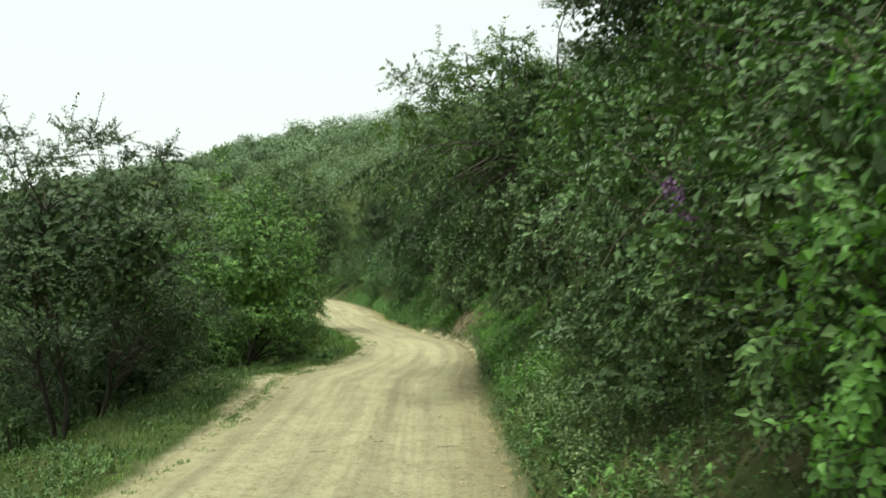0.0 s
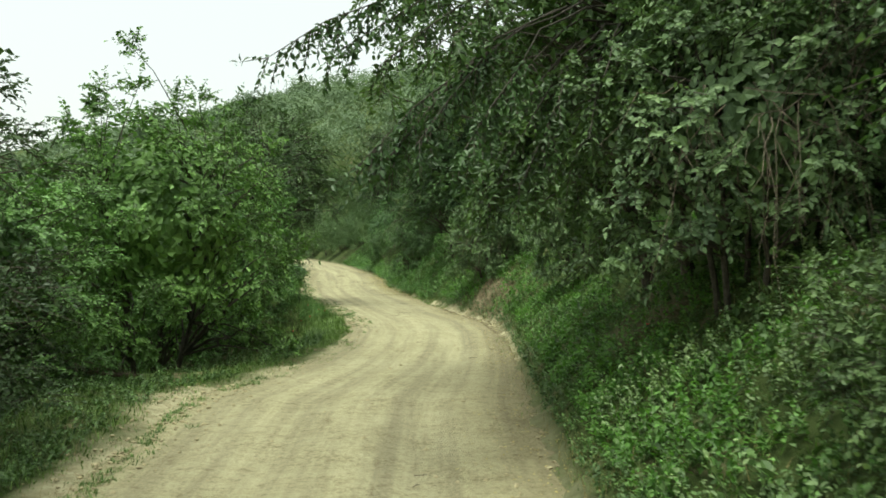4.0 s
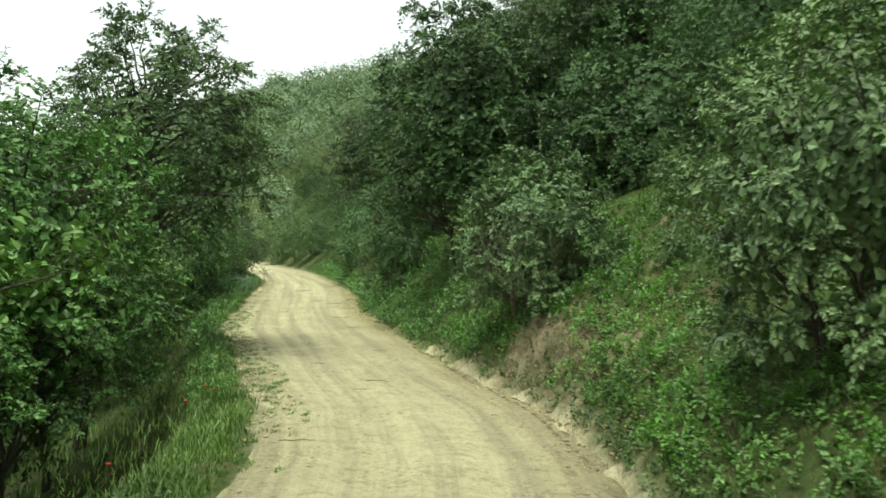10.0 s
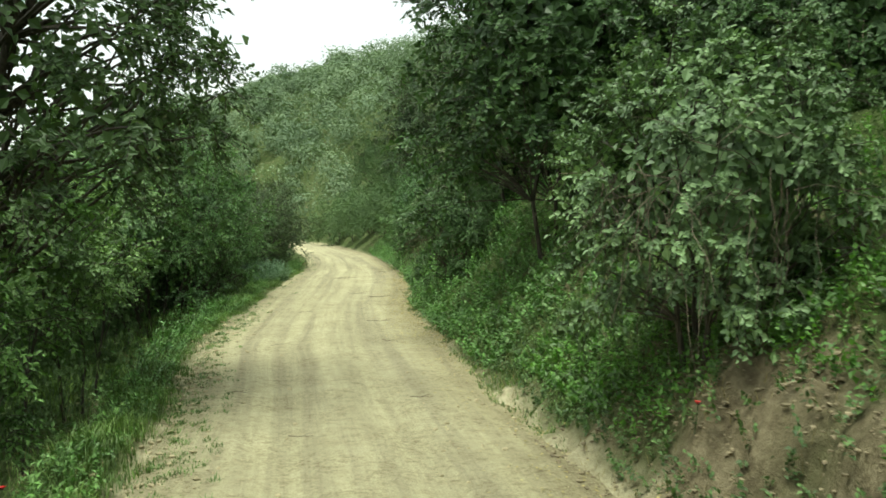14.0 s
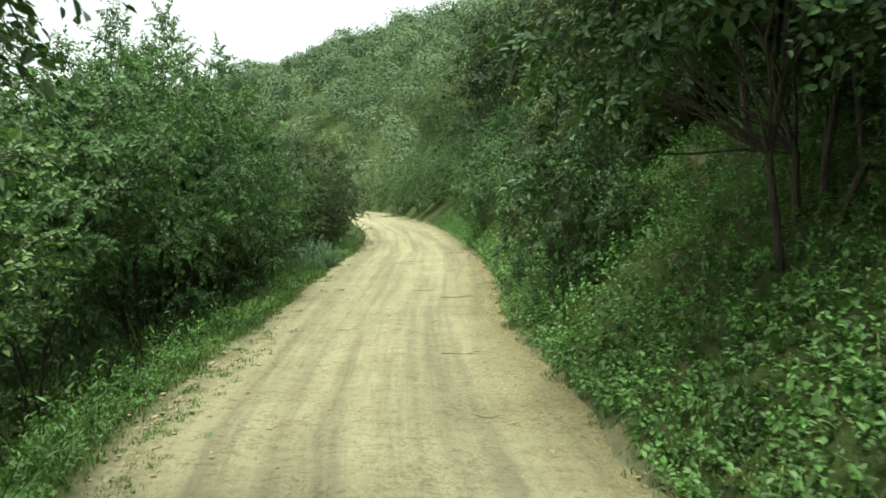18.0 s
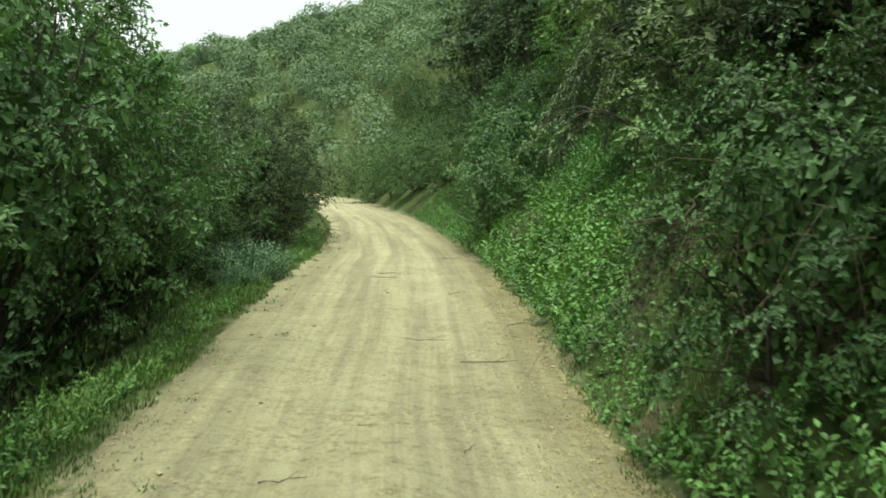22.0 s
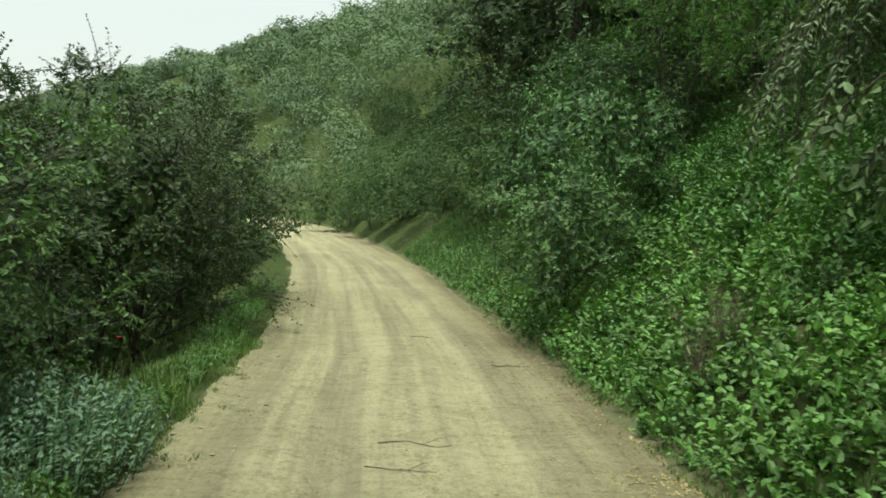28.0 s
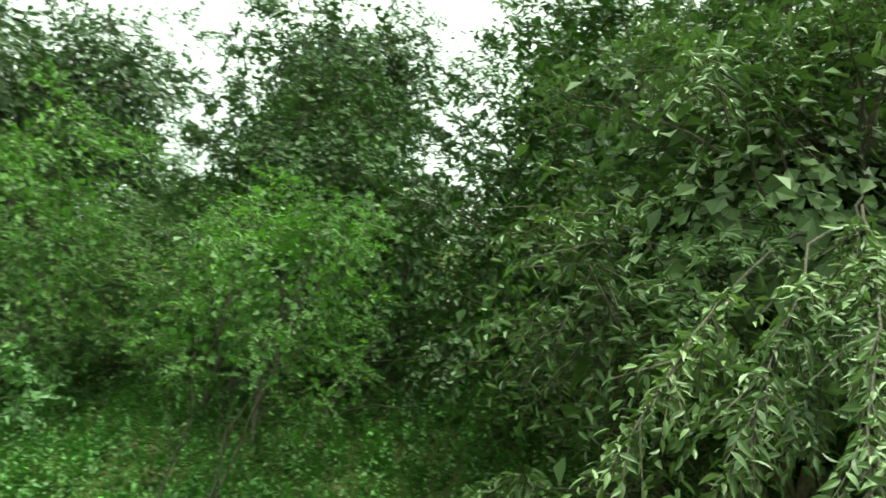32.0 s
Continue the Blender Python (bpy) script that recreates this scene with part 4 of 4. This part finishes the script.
def verge_grass():
    rng = np.random.default_rng(7)
    parts = []
    for side, n, d1, tall in ((-1, 36000, 1.9, 0.075), (1, 36000, 2.2, 0.06), (1, 12000, 6.0, 0.1)):
        x, y, d = scatter(rng, n, -12, 46, -0.3 if side < 0 else -0.15, d1, side)
        thick = fuzz(x, y, 0.9, 21) + 0.6 * fuzz(x, y, 0.3, 22) + np.clip(d, -0.6, 0.5) * 2.2 + 0.1
        keep = thick > -0.25 + 0.5 * rng.random(n) + 0.9 * cut_bank(x, y)
        x, y, d = x[keep], y[keep], d[keep]
        h = tall * (0.3 + 0.85 * np.clip((d + 0.1) / 0.9, 0, 1)) * rng.uniform(0.4, 1.25, len(x)) * (1 + 0.4 * fuzz(x, y, 0.7, 23))
        parts.append(blades(rng, x, y, h, rng.uniform(0.0025, 0.005, len(x)), 0.6))
    for side, n, y0, y1, d0, d1, low, high in ((-1, 40000, 10, 41, -0.04, 0.75, 0.04, 0.13), (1, 18000, 17, 44, -0.14, 0.45, 0.03, 0.07), (-1, 10000, -12, 10, 0.08, 0.9, 0.03, 0.075)):
        x, y, d = scatter(rng, n, y0, y1, d0, d1, side)
        keep = d + 0.12 * fuzz(x, y, 0.5, 25) + 0.08 * fuzz(x, y, 0.15, 26) > d0 + 0.1
        x, y, d = x[keep], y[keep], d[keep]
        h = np.interp(d, [d0, d0 + 0.45], [low, high]) * rng.uniform(0.5, 1.3, len(x)) * (1 + 0.35 * fuzz(x, y, 0.6, 27))
        parts.append(blades(rng, x, y, h, rng.uniform(0.0025, 0.005, len(x)), 0.6))
    tagged(mesh_object("verge_grass", *bundle(parts), GRASS), "short green grass along both verges of the track", "grass", kind="stuff")
    ty, m = np.concatenate([rng.uniform(12.5, 26.5, 190), rng.uniform(0, 6.5, 90), rng.uniform(-12, 44, 90)]), 26
    tx = edges_at(ty)[0] + np.abs(rng.normal(size=len(ty))) * np.where(ty > 12, 0.2, 0.11) + 0.01
    x = (tx[:, None] + rng.normal(size=(len(ty), m)) * 0.03).ravel()
    y = (ty[:, None] + rng.normal(size=(len(ty), m)) * 0.04).ravel()
    tagged(mesh_object("grass_tufts", *blades(rng, x, y, rng.uniform(0.015, 0.05, len(x)), rng.uniform(0.0025, 0.0045, len(x)), 1.1), GRASS), "small grass tufts rooted in the crumbling track edge", "grass", kind="stuff")
    x, y, d = scatter(rng, 16000, -12, 24, 0.0, 2.4, 1)
    x2, y2, _ = scatter(rng, 5000, -12, 46, 0.0, 1.2, -1)
    x, y = np.concatenate([x, x2]), np.concatenate([y, y2])
    keep = fuzz(x, y, 1.6, 24) > -0.2
    x, y = x[keep], y[keep]
    tagged(mesh_object("straw", *blades(rng, x, y, rng.uniform(0.04, 0.14, len(x)), np.full(len(x), 0.0015), 0.9), DRY_GRASS), "dry straw-coloured grass stalks on the bank", "grass", kind="stuff")


def herbs(name, label, seed, n, y0, y1, d0, d1, side, tall, leaf, material, leaves=9, bare=0.0, slim=0.62, stalks=True, plain=True):
    rng = np.random.default_rng(seed)
    x, y, d = scatter(rng, n, y0, y1, d0, d1, side)
    keep = fuzz(x, y, 1.4, seed) + 0.5 * fuzz(x, y, 0.5, seed + 1) > bare + 0.65 * cut_bank(x, y)
    x, y = x[keep], y[keep]
    m = len(x)
    base = np.stack([x, y, ground_z(x, y)], -1)
    way = np.array([-0.25 * side, -0.1, 1.0]) + rng.normal(size=(m, 3)) * 0.28
    (v, f), stems = sprays(rng, base, way, tall * rng.uniform(0.5, 1.35, m) * (1 + 0.35 * fuzz(x, y, 0.8, seed + 2)), leaves, leaf, 0.1, 1.0, slim, plain=plain)
    ob = tagged(mesh_object(name, v, f, material), label, "plants", kind="stuff")
    if stalks:
        tagged(mesh_object("stalk_growth", *stems, STEM, ob), kind="stuff")


verge_grass()
herbs("roadside_weeds", "grey-green weeds along the edge of the drop", 131, 900, 14, 46, 0.4, 0.8, -1, 0.3, 0.055, LEAF_NETTLE, 14, -0.1, 0.34, stalks=False)
herbs("nettle_bed", "dense bright green nettles covering the bank", 101, 16500, 20.0, 56, 0.05, 6.5, 1, 0.24, 0.05, LEAF_NETTLE, 9, -1.3, 0.68, stalks=False, plain=False)
herbs("tall_nettles", "taller broad-leaved nettles at the foot of the bank", 151, 3800, 31, 42.5, 0.2, 3.4, 1, 0.28, 0.072, LEAF_NETTLE, 8, -0.9, 0.7, stalks=False, plain=False)
herbs("slope_nettles", "nettles spreading up the shaded slope", 161, 6000, 36, 50, 1.8, 9.0, 1, 0.34, 0.075, LEAF_NETTLE, 9, -0.9, 0.68, stalks=False)
herbs("bank_herbs", "mixed low green herbs on the bank", 111, 17000, -12, 23, 0.1, 6.0, 1, 0.13, 0.036, LEAF_SHRUB, 9, -0.9, 0.68, stalks=False)
herbs("bank_clover", "bright low weeds among the grass of the bank", 141, 12000, -12, 24, 0.25, 7.0, 1, 0.11, 0.042, LEAF_NETTLE, 8, -0.25, 0.72, stalks=False)
herbs("bank_weeds", "fresh green weeds on the open bank", 173, 8000, 0.0, 20, 0.25, 3.6, 1, 0.16, 0.046, LEAF_FRESH, 8, -0.2, 0.7, stalks=False)
herbs("bank_creeper", "large-leaved weeds in patches on the bank", 171, 2600, -12, 24, 0.3, 5.0, 1, 0.2, 0.07, LEAF_SHRUB, 7, 0.05, 0.75, stalks=False, plain=False)
herbs("verge_herbs", "low weeds on the broad valley verge", 121, 5200, -12, 11, 0.35, 2.6, -1, 0.13, 0.036, LEAF_SHRUB, 9, -0.5, 0.66, stalks=False)
herbs("brink_herbs", "low weeds among the grass along the brink", 123, 2600, 15, 46, 0.2, 0.75, -1, 0.13, 0.036, LEAF_NETTLE, 9, -0.4, 0.6, stalks=False)
herbs("upright_weeds", "upright feathery weeds along the brink", 181, 110, 18.5, 27, 0.4, 0.7, -1, 0.4, 0.085, LEAF_NETTLE, 16, -2.0, 0.3)
herbs("bank_scrub", "low pale small-leaved scrub on the bank", 191, 1700, -8, 2.5, 0.35, 2.0, 1, 0.3, 0.038, LEAF_GREY, 12, -0.25, 0.66, plain=False)


# ---- small things ----
def lump(rng, size):
    """A rough clod or stone: a squashed, dented ball."""
    bm = bmesh.new()
    bmesh.ops.create_icosphere(bm, subdivisions=1, radius=1.0)
    v = np.array([p.co[:] for p in bm.verts])
    f = np.array([[q.index for q in p.verts] for p in bm.faces])
    bm.free()
    return v * (0.75 + 0.5 * rng.random((len(v), 1))) * np.array([1.2, 0.9, 0.6]) * size, f


def lie_clods(name, label, rng, x, y, s, material):
    """Many small lumps lying where the ground is."""
    n = len(x)
    shape, f = lump(rng, 1.0)
    w = rng.uniform(0, 6.28, n)
    v = shape[None] * s[:, None, None] * (0.8 + 0.4 * rng.random((n, len(shape), 1)))
    v = np.stack([v[..., 0] * np.cos(w)[:, None] - v[..., 1] * np.sin(w)[:, None], v[..., 0] * np.sin(w)[:, None] + v[..., 1] * np.cos(w)[:, None], v[..., 2]], -1)
    v = v + np.stack([x, y, np.maximum(track_z(x, y), ground_z(x, y)) + 0.2 * s], -1)[:, None]
    tagged(mesh_object(name, v.reshape(-1, 3), (np.arange(n)[:, None, None] * len(shape) + f[None]).reshape(-1, 3), material), label, "clods", kind="stuff")


def loose_clods():
    rng = np.random.default_rng(17)
    n, edge = 4500, 1600
    y = np.concatenate([rng.uniform(-9, 44, n - edge), rng.uniform(12.5, 26, 1000), rng.uniform(1.0, 6.0, 600)])
    L, R = edges_at(y)
    e = np.abs(rng.normal(size=n)) * 0.32
    pick = rng.random(n)
    x = np.where(pick < 0.4, L + e, np.where(pick < 0.75, R - e, L + (R - L) * rng.random(n)))
    x[-edge:] = L[-edge:] + rng.normal(size=edge) * 0.16 + 0.03
    s = 0.005 + 0.02 * rng.random(n) ** 4
    s[-edge:] *= 1.15
    lie_clods("loose_clods", "loose dry clods and grit on the track", rng, x, y, s, CLOD)
    n = 4200
    y = rng.uniform(11.6, 17.4, n)
    x = np.interp(y, EDGE_Y, EDGE_R) + np.maximum(rng.normal(size=n) * 0.4 + 0.55, -0.12)
    lie_clods("earth_crumbs", "crumbled brown earth on the cut bank", rng, x, y, 0.005 + 0.017 * rng.random(n) ** 3, CRUMB)


def leaf_litter():
    rng = np.random.default_rng(18)
    n = 6500
    y = np.concatenate([rng.uniform(22, 36, n // 2), rng.uniform(-8, 44, n - n // 2)])
    _, R = edges_at(y)
    x = R - np.abs(rng.normal(size=n)) * 0.33 + np.where(y > 22, 0.02, 0.12)
    at = np.stack([x, y, np.maximum(track_z(x, y), ground_z(x, y)) + 0.006], -1)
    w = rng.normal(size=(n, 3)) * np.array([1, 1, 0.15])
    v, f = leaf_blades(at, w, np.array([0, 0, 1.0]) + rng.normal(size=(n, 3)) * 0.2, rng.uniform(0.012, 0.032, n), rng.uniform(0.009, 0.017, n))
    tagged(mesh_object("leaf_litter", v, f, LITTER), "fallen yellow leaves along the foot of the bank", "litter", kind="stuff")


def stick(x, y, turn, length, seed):
    """A fallen twig with a side shoot, lying on the track."""
    rng = np.random.default_rng(seed)
    s = np.linspace(-0.5, 0.5, 6)
    line = np.stack([s * length, rng.normal(size=6) * 0.035 * length, np.abs(rng.normal(size=6)) * 0.006 + 0.006], -1)
    r = 0.003 + 0.0045 * length
    root = tagged(new("twig"), "dry brown twig lying on the dirt track", "twig", "fallen twigs")
    mesh_object("stem", *tube(line, r * np.linspace(1, 0.45, 6), 5), TWIG, root, smooth=True)
    side = np.stack([line[3], line[3] + np.array([0.12, 0.1, 0.03]) * length * 1.6, line[3] + np.array([0.2, 0.2, 0.02]) * length * 1.6])
    mesh_object("side_shoot", *tube(side, r * np.array([0.6, 0.45, 0.25]), 4), TWIG, root, smooth=True)
    root.matrix_basis = Matrix.Translation((x, y, float(track_z(np.array(x), np.array(y))))) @ Matrix.Rotation(radians(turn), 4, "Z")


STICKS = [(-0.54, -1.29, 10, 0.16), (-0.03, -0.68, -5, 0.1), (0.72, -0.89, 4, 0.3), (0.15, 2.25, 20, 0.1), (0.13, 2.0, 60, 0.08), (0.57, 8.39, 30, 0.12), (-0.24, 10.1, 5, 0.1),
          (-1.36, 10.05, 0, 0.22), (-1.27, 12.5, 8, 0.3), (-0.83, 15.7, -4, 0.32), (-0.97, 15.1, 20, 0.2), (-1.77, 17.3, 5, 0.18), (-2.73, 18.9, 0, 0.2), (-1.03, 18.8, 15, 0.22),
          (-2.36, 25.1, -12, 0.42), (-3.88, 26.6, 30, 0.26), (-2.98, 27.3, 70, 0.2), (-3.02, 29.7, 15, 0.5), (-3.71, 30.7, 0, 0.55), (-3.64, 27.6, 10, 0.12), (-2.8, 31.9, 50, 0.4),
          (-2.3, 29.0, 100, 0.3), (-4.97, 35.7, 2, 0.45), (-3.73, 34.2, 60, 0.4), (-4.95, 36.3, -3, 0.5), (-4.33, 39.4, 10, 0.4), (-5.46, 41.1, 0, 0.2), (-1.84, 22.6, -20, 0.22), (-3.28, 22.2, 40, 0.1)]
loose_clods()
leaf_litter()
for k, (x, y, turn, length) in enumerate(STICKS):
    stick(x, y, turn, length, 300 + k)


def poppy(x, y, tall, seed, up=0.0):
    rng = np.random.default_rng(seed)
    root = tagged(new("poppy"), "small red poppy on a thin stalk in the grass", "flower", "poppies")
    top = np.array([0.02, 0.01, tall])
    mesh_object("stalk", *tube(limb_line(rng, np.zeros(3), top, 5, 0.04), np.full(5, 0.0025), 4), STEM, root)
    for k in range(4):
        w = k * 1.571 + 0.3
        d = np.array([np.cos(w), np.sin(w), 0.95])
        mesh_object("petal", *leaf_blades(top[None], d[None], np.array([[-np.cos(w) * 0.9, -np.sin(w) * 0.9, 1.0]]), 0.026, 0.032, True), PETAL, root)
    v, f = lump(rng, 0.008)
    mesh_object("heart", v + top, f, POLLEN, root)
    root.matrix_basis = Matrix.Translation((x, y, float(ground_z(x, y)) + up))


for k, (x, y, tall) in enumerate([(0.75, 15.8, 0.16), (-7.45, 37.2, 0.45), (-3.02, 15.23, 0.26), (-2.89, 15.32, 0.28), (-2.44, 13.94, 0.25), (-2.3, 13.8, 0.24), (-2.59, 13.84, 0.27), (0.2, 22.4, 0.2), (0.35, 20.9, 0.22), (2.0, 4.0, 0.2), (-2.5, 11.6, 0.3)]):
    poppy(x, y, tall, 400 + k)


def sage(x, y, size, seed):
    """A clump of upright silver-leaved stems."""
    rng = np.random.default_rng(seed)
    root = tagged(new("sage_bush"), "silvery blue-green sage clump at the edge of the track", "bush", "sage clumps")
    n = 280
    w, d = rng.uniform(0, 6.28, n), np.sqrt(rng.random(n))
    base = np.stack([np.cos(w) * d * 0.62, np.sin(w) * d * 0.55, np.zeros(n)], -1)
    way = np.stack([np.cos(w) * d * 0.35, np.sin(w) * d * 0.35, np.ones(n)], -1) + rng.normal(size=(n, 3)) * 0.1
    lv, st = sprays(rng, base, way, (0.75 - 0.25 * d) * rng.uniform(0.75, 1.15, n), 22, 0.055, 0.05, 0.5, 0.4)
    mesh_object("foliage", *lv, LEAF_SAGE, root)
    tagged(mesh_object("stalk_growth", *st, STEM, root), kind="stuff")
    root.matrix_basis = Matrix.Translation((x, y, float(ground_z(x, y)) - 0.02)) @ Matrix.Diagonal((size, size, size, 1))


sage(-7.05, 35.3, 0.95, 501)
sage(-6.8, 34.2, 0.5, 502)
sage(-7.3, 36.4, 0.6, 503)


def cut_branch(x, y, turn):
    """A sawn-off bough with a pale cut end and thin bare side twigs."""
    rng = np.random.default_rng(601)
    root = tagged(new("cut_branch"), "sawn-off bare branch with a pale cut end lying in the grass", "branch")
    line = np.stack([np.linspace(0, -1.5, 7), rng.normal(size=7) * 0.04, 0.06 + np.linspace(0, 0.2, 7)], -1)
    mesh_object("stem", *tube(line, np.linspace(0.045, 0.018, 7), 8), TWIG, root, smooth=True)
    ring = np.array([[0.002, 0.046 * math.cos(a), 0.06 + 0.046 * math.sin(a)] for a in np.linspace(0, 2 * math.pi, 9)[:-1]])
    mesh_object("cut_face", np.concatenate([[[0.008, 0, 0.06]], ring]), [[0, k + 1, (k + 1) % 8 + 1] for k in range(8)], CUTWOOD, root, "pale fresh-cut wood")
    for k in range(14):
        a = line[2 + k % 5]
        b = a + np.array([-0.5, 0.0, 0.15]) + rng.normal(size=3) * np.array([0.3, 0.4, 0.12])
        mesh_object("side_shoot", *tube(limb_line(rng, a, b, 5, 0.1), np.linspace(0.009, 0.003, 5), 4), TWIG, root)
    root.matrix_basis = Matrix.Translation((x, y, float(ground_z(x, y)))) @ Matrix.Rotation(radians(turn), 4, "Z")


cut_branch(-3.05, 7.35, 15)


def dry_bush(x, y, size, seed):
    """A dead, leafless little bush of brown twigs."""
    rng = np.random.default_rng(seed)
    root = tagged(new("dry_bush"), "dead brown twiggy bush among the nettles", "bush", "dry bushes")
    for k in range(9):
        w = k * 0.7 + rng.random() * 0.4
        tip = np.array([math.cos(w) * 0.35, math.sin(w) * 0.35, 0.75 + 0.25 * rng.random()])
        line = limb_line(rng, np.array([0, 0, -0.05]), tip, 6, 0.08)
        mesh_object("stem", *tube(line, np.linspace(0.009, 0.003, 6), 4), TWIG, root)
        fine = [tube(limb_line(rng, line[2 + m % 4], line[2 + m % 4] + rng.normal(size=3) * 0.14 + np.array([0, 0, 0.16]), 4, 0.1), np.linspace(0.003, 0.0012, 4), 3) for m in range(22)]
        tagged(mesh_object("twig_growth", *bundle(fine), TWIG, root), kind="stuff")
    root.matrix_basis = Matrix.Translation((x, y, float(ground_z(x, y)))) @ Matrix.Diagonal((size, size, size, 1))


dry_bush(-3.0, 36.8, 0.55, 701)
dry_bush(-2.75, 37.1, 0.45, 702)
dry_bush(-1.1, 26.8, 0.7, 703)


def flower_spray(x, y, tall, seed):
    """A tall thin stalk with a loose head of small purple flowers."""
    rng = np.random.default_rng(seed)
    root = tagged(new("purple_flower"), "tall thin stalk with a loose purple flower head in the shrubs", "flower")
    line = limb_line(rng, np.zeros(3), np.array([-0.2, -0.15, tall]), 8, 0.04)
    mesh_object("stalk", *tube(line, np.linspace(0.006, 0.003, 8), 5), STEM, root, smooth=True)
    n = 150
    s = rng.random(n)
    at = line[-1] + np.stack([-0.05 + 0.1 * s, 0 * s, -0.26 * s], -1) + rng.normal(size=(n, 3)) * (0.02 + 0.03 * s[:, None])
    tagged(mesh_object("blossom", *leaf_blades(at, rng.normal(size=(n, 3)), rng.normal(size=(n, 3)), 0.028, 0.02), BLOSSOM, root, "muted purple petals"), kind="stuff")
    root.matrix_basis = Matrix.Translation((x, y, float(ground_z(x, y))))


flower_spray(2.1, -4.95, 1.45, 801)


def seed_stalk(x, y, tall, seed):
    """One tall wild grass stalk with a drooping seed head."""
    rng = np.random.default_rng(seed)
    root = tagged(new("grass_stalk"), "tall green wild oat stalk standing on the verge", "grass", "tall stalks")
    line = limb_line(rng, np.zeros(3), np.array([0.04, 0.02, tall]), 7, 0.03)
    mesh_object("stalk", *tube(line, np.linspace(0.004, 0.0015, 7), 4), STEM, root)
    at = line[-1] - np.stack([np.zeros(14), np.zeros(14), np.linspace(0, 0.22, 14)], -1)
    mesh_object("seed_head", *leaf_blades(at, np.array([0, 0, 0.8]) + rng.normal(size=(14, 3)) * 0.5, rng.normal(size=(14, 3)), 0.035, 0.01), GRASS, root)
    root.matrix_basis = Matrix.Translation((x, y, float(ground_z(x, y))))


for k, (x, y, tall) in enumerate([(-3.1, 15.4, 0.75), (-3.25, 15.5, 0.6), (-2.8, 14.6, 0.55), (-2.7, 14.2, 0.5), (-3.5, 17.2, 0.6), (-3.9, 19.4, 0.5)]):
    seed_stalk(x, y, tall, 820 + k)
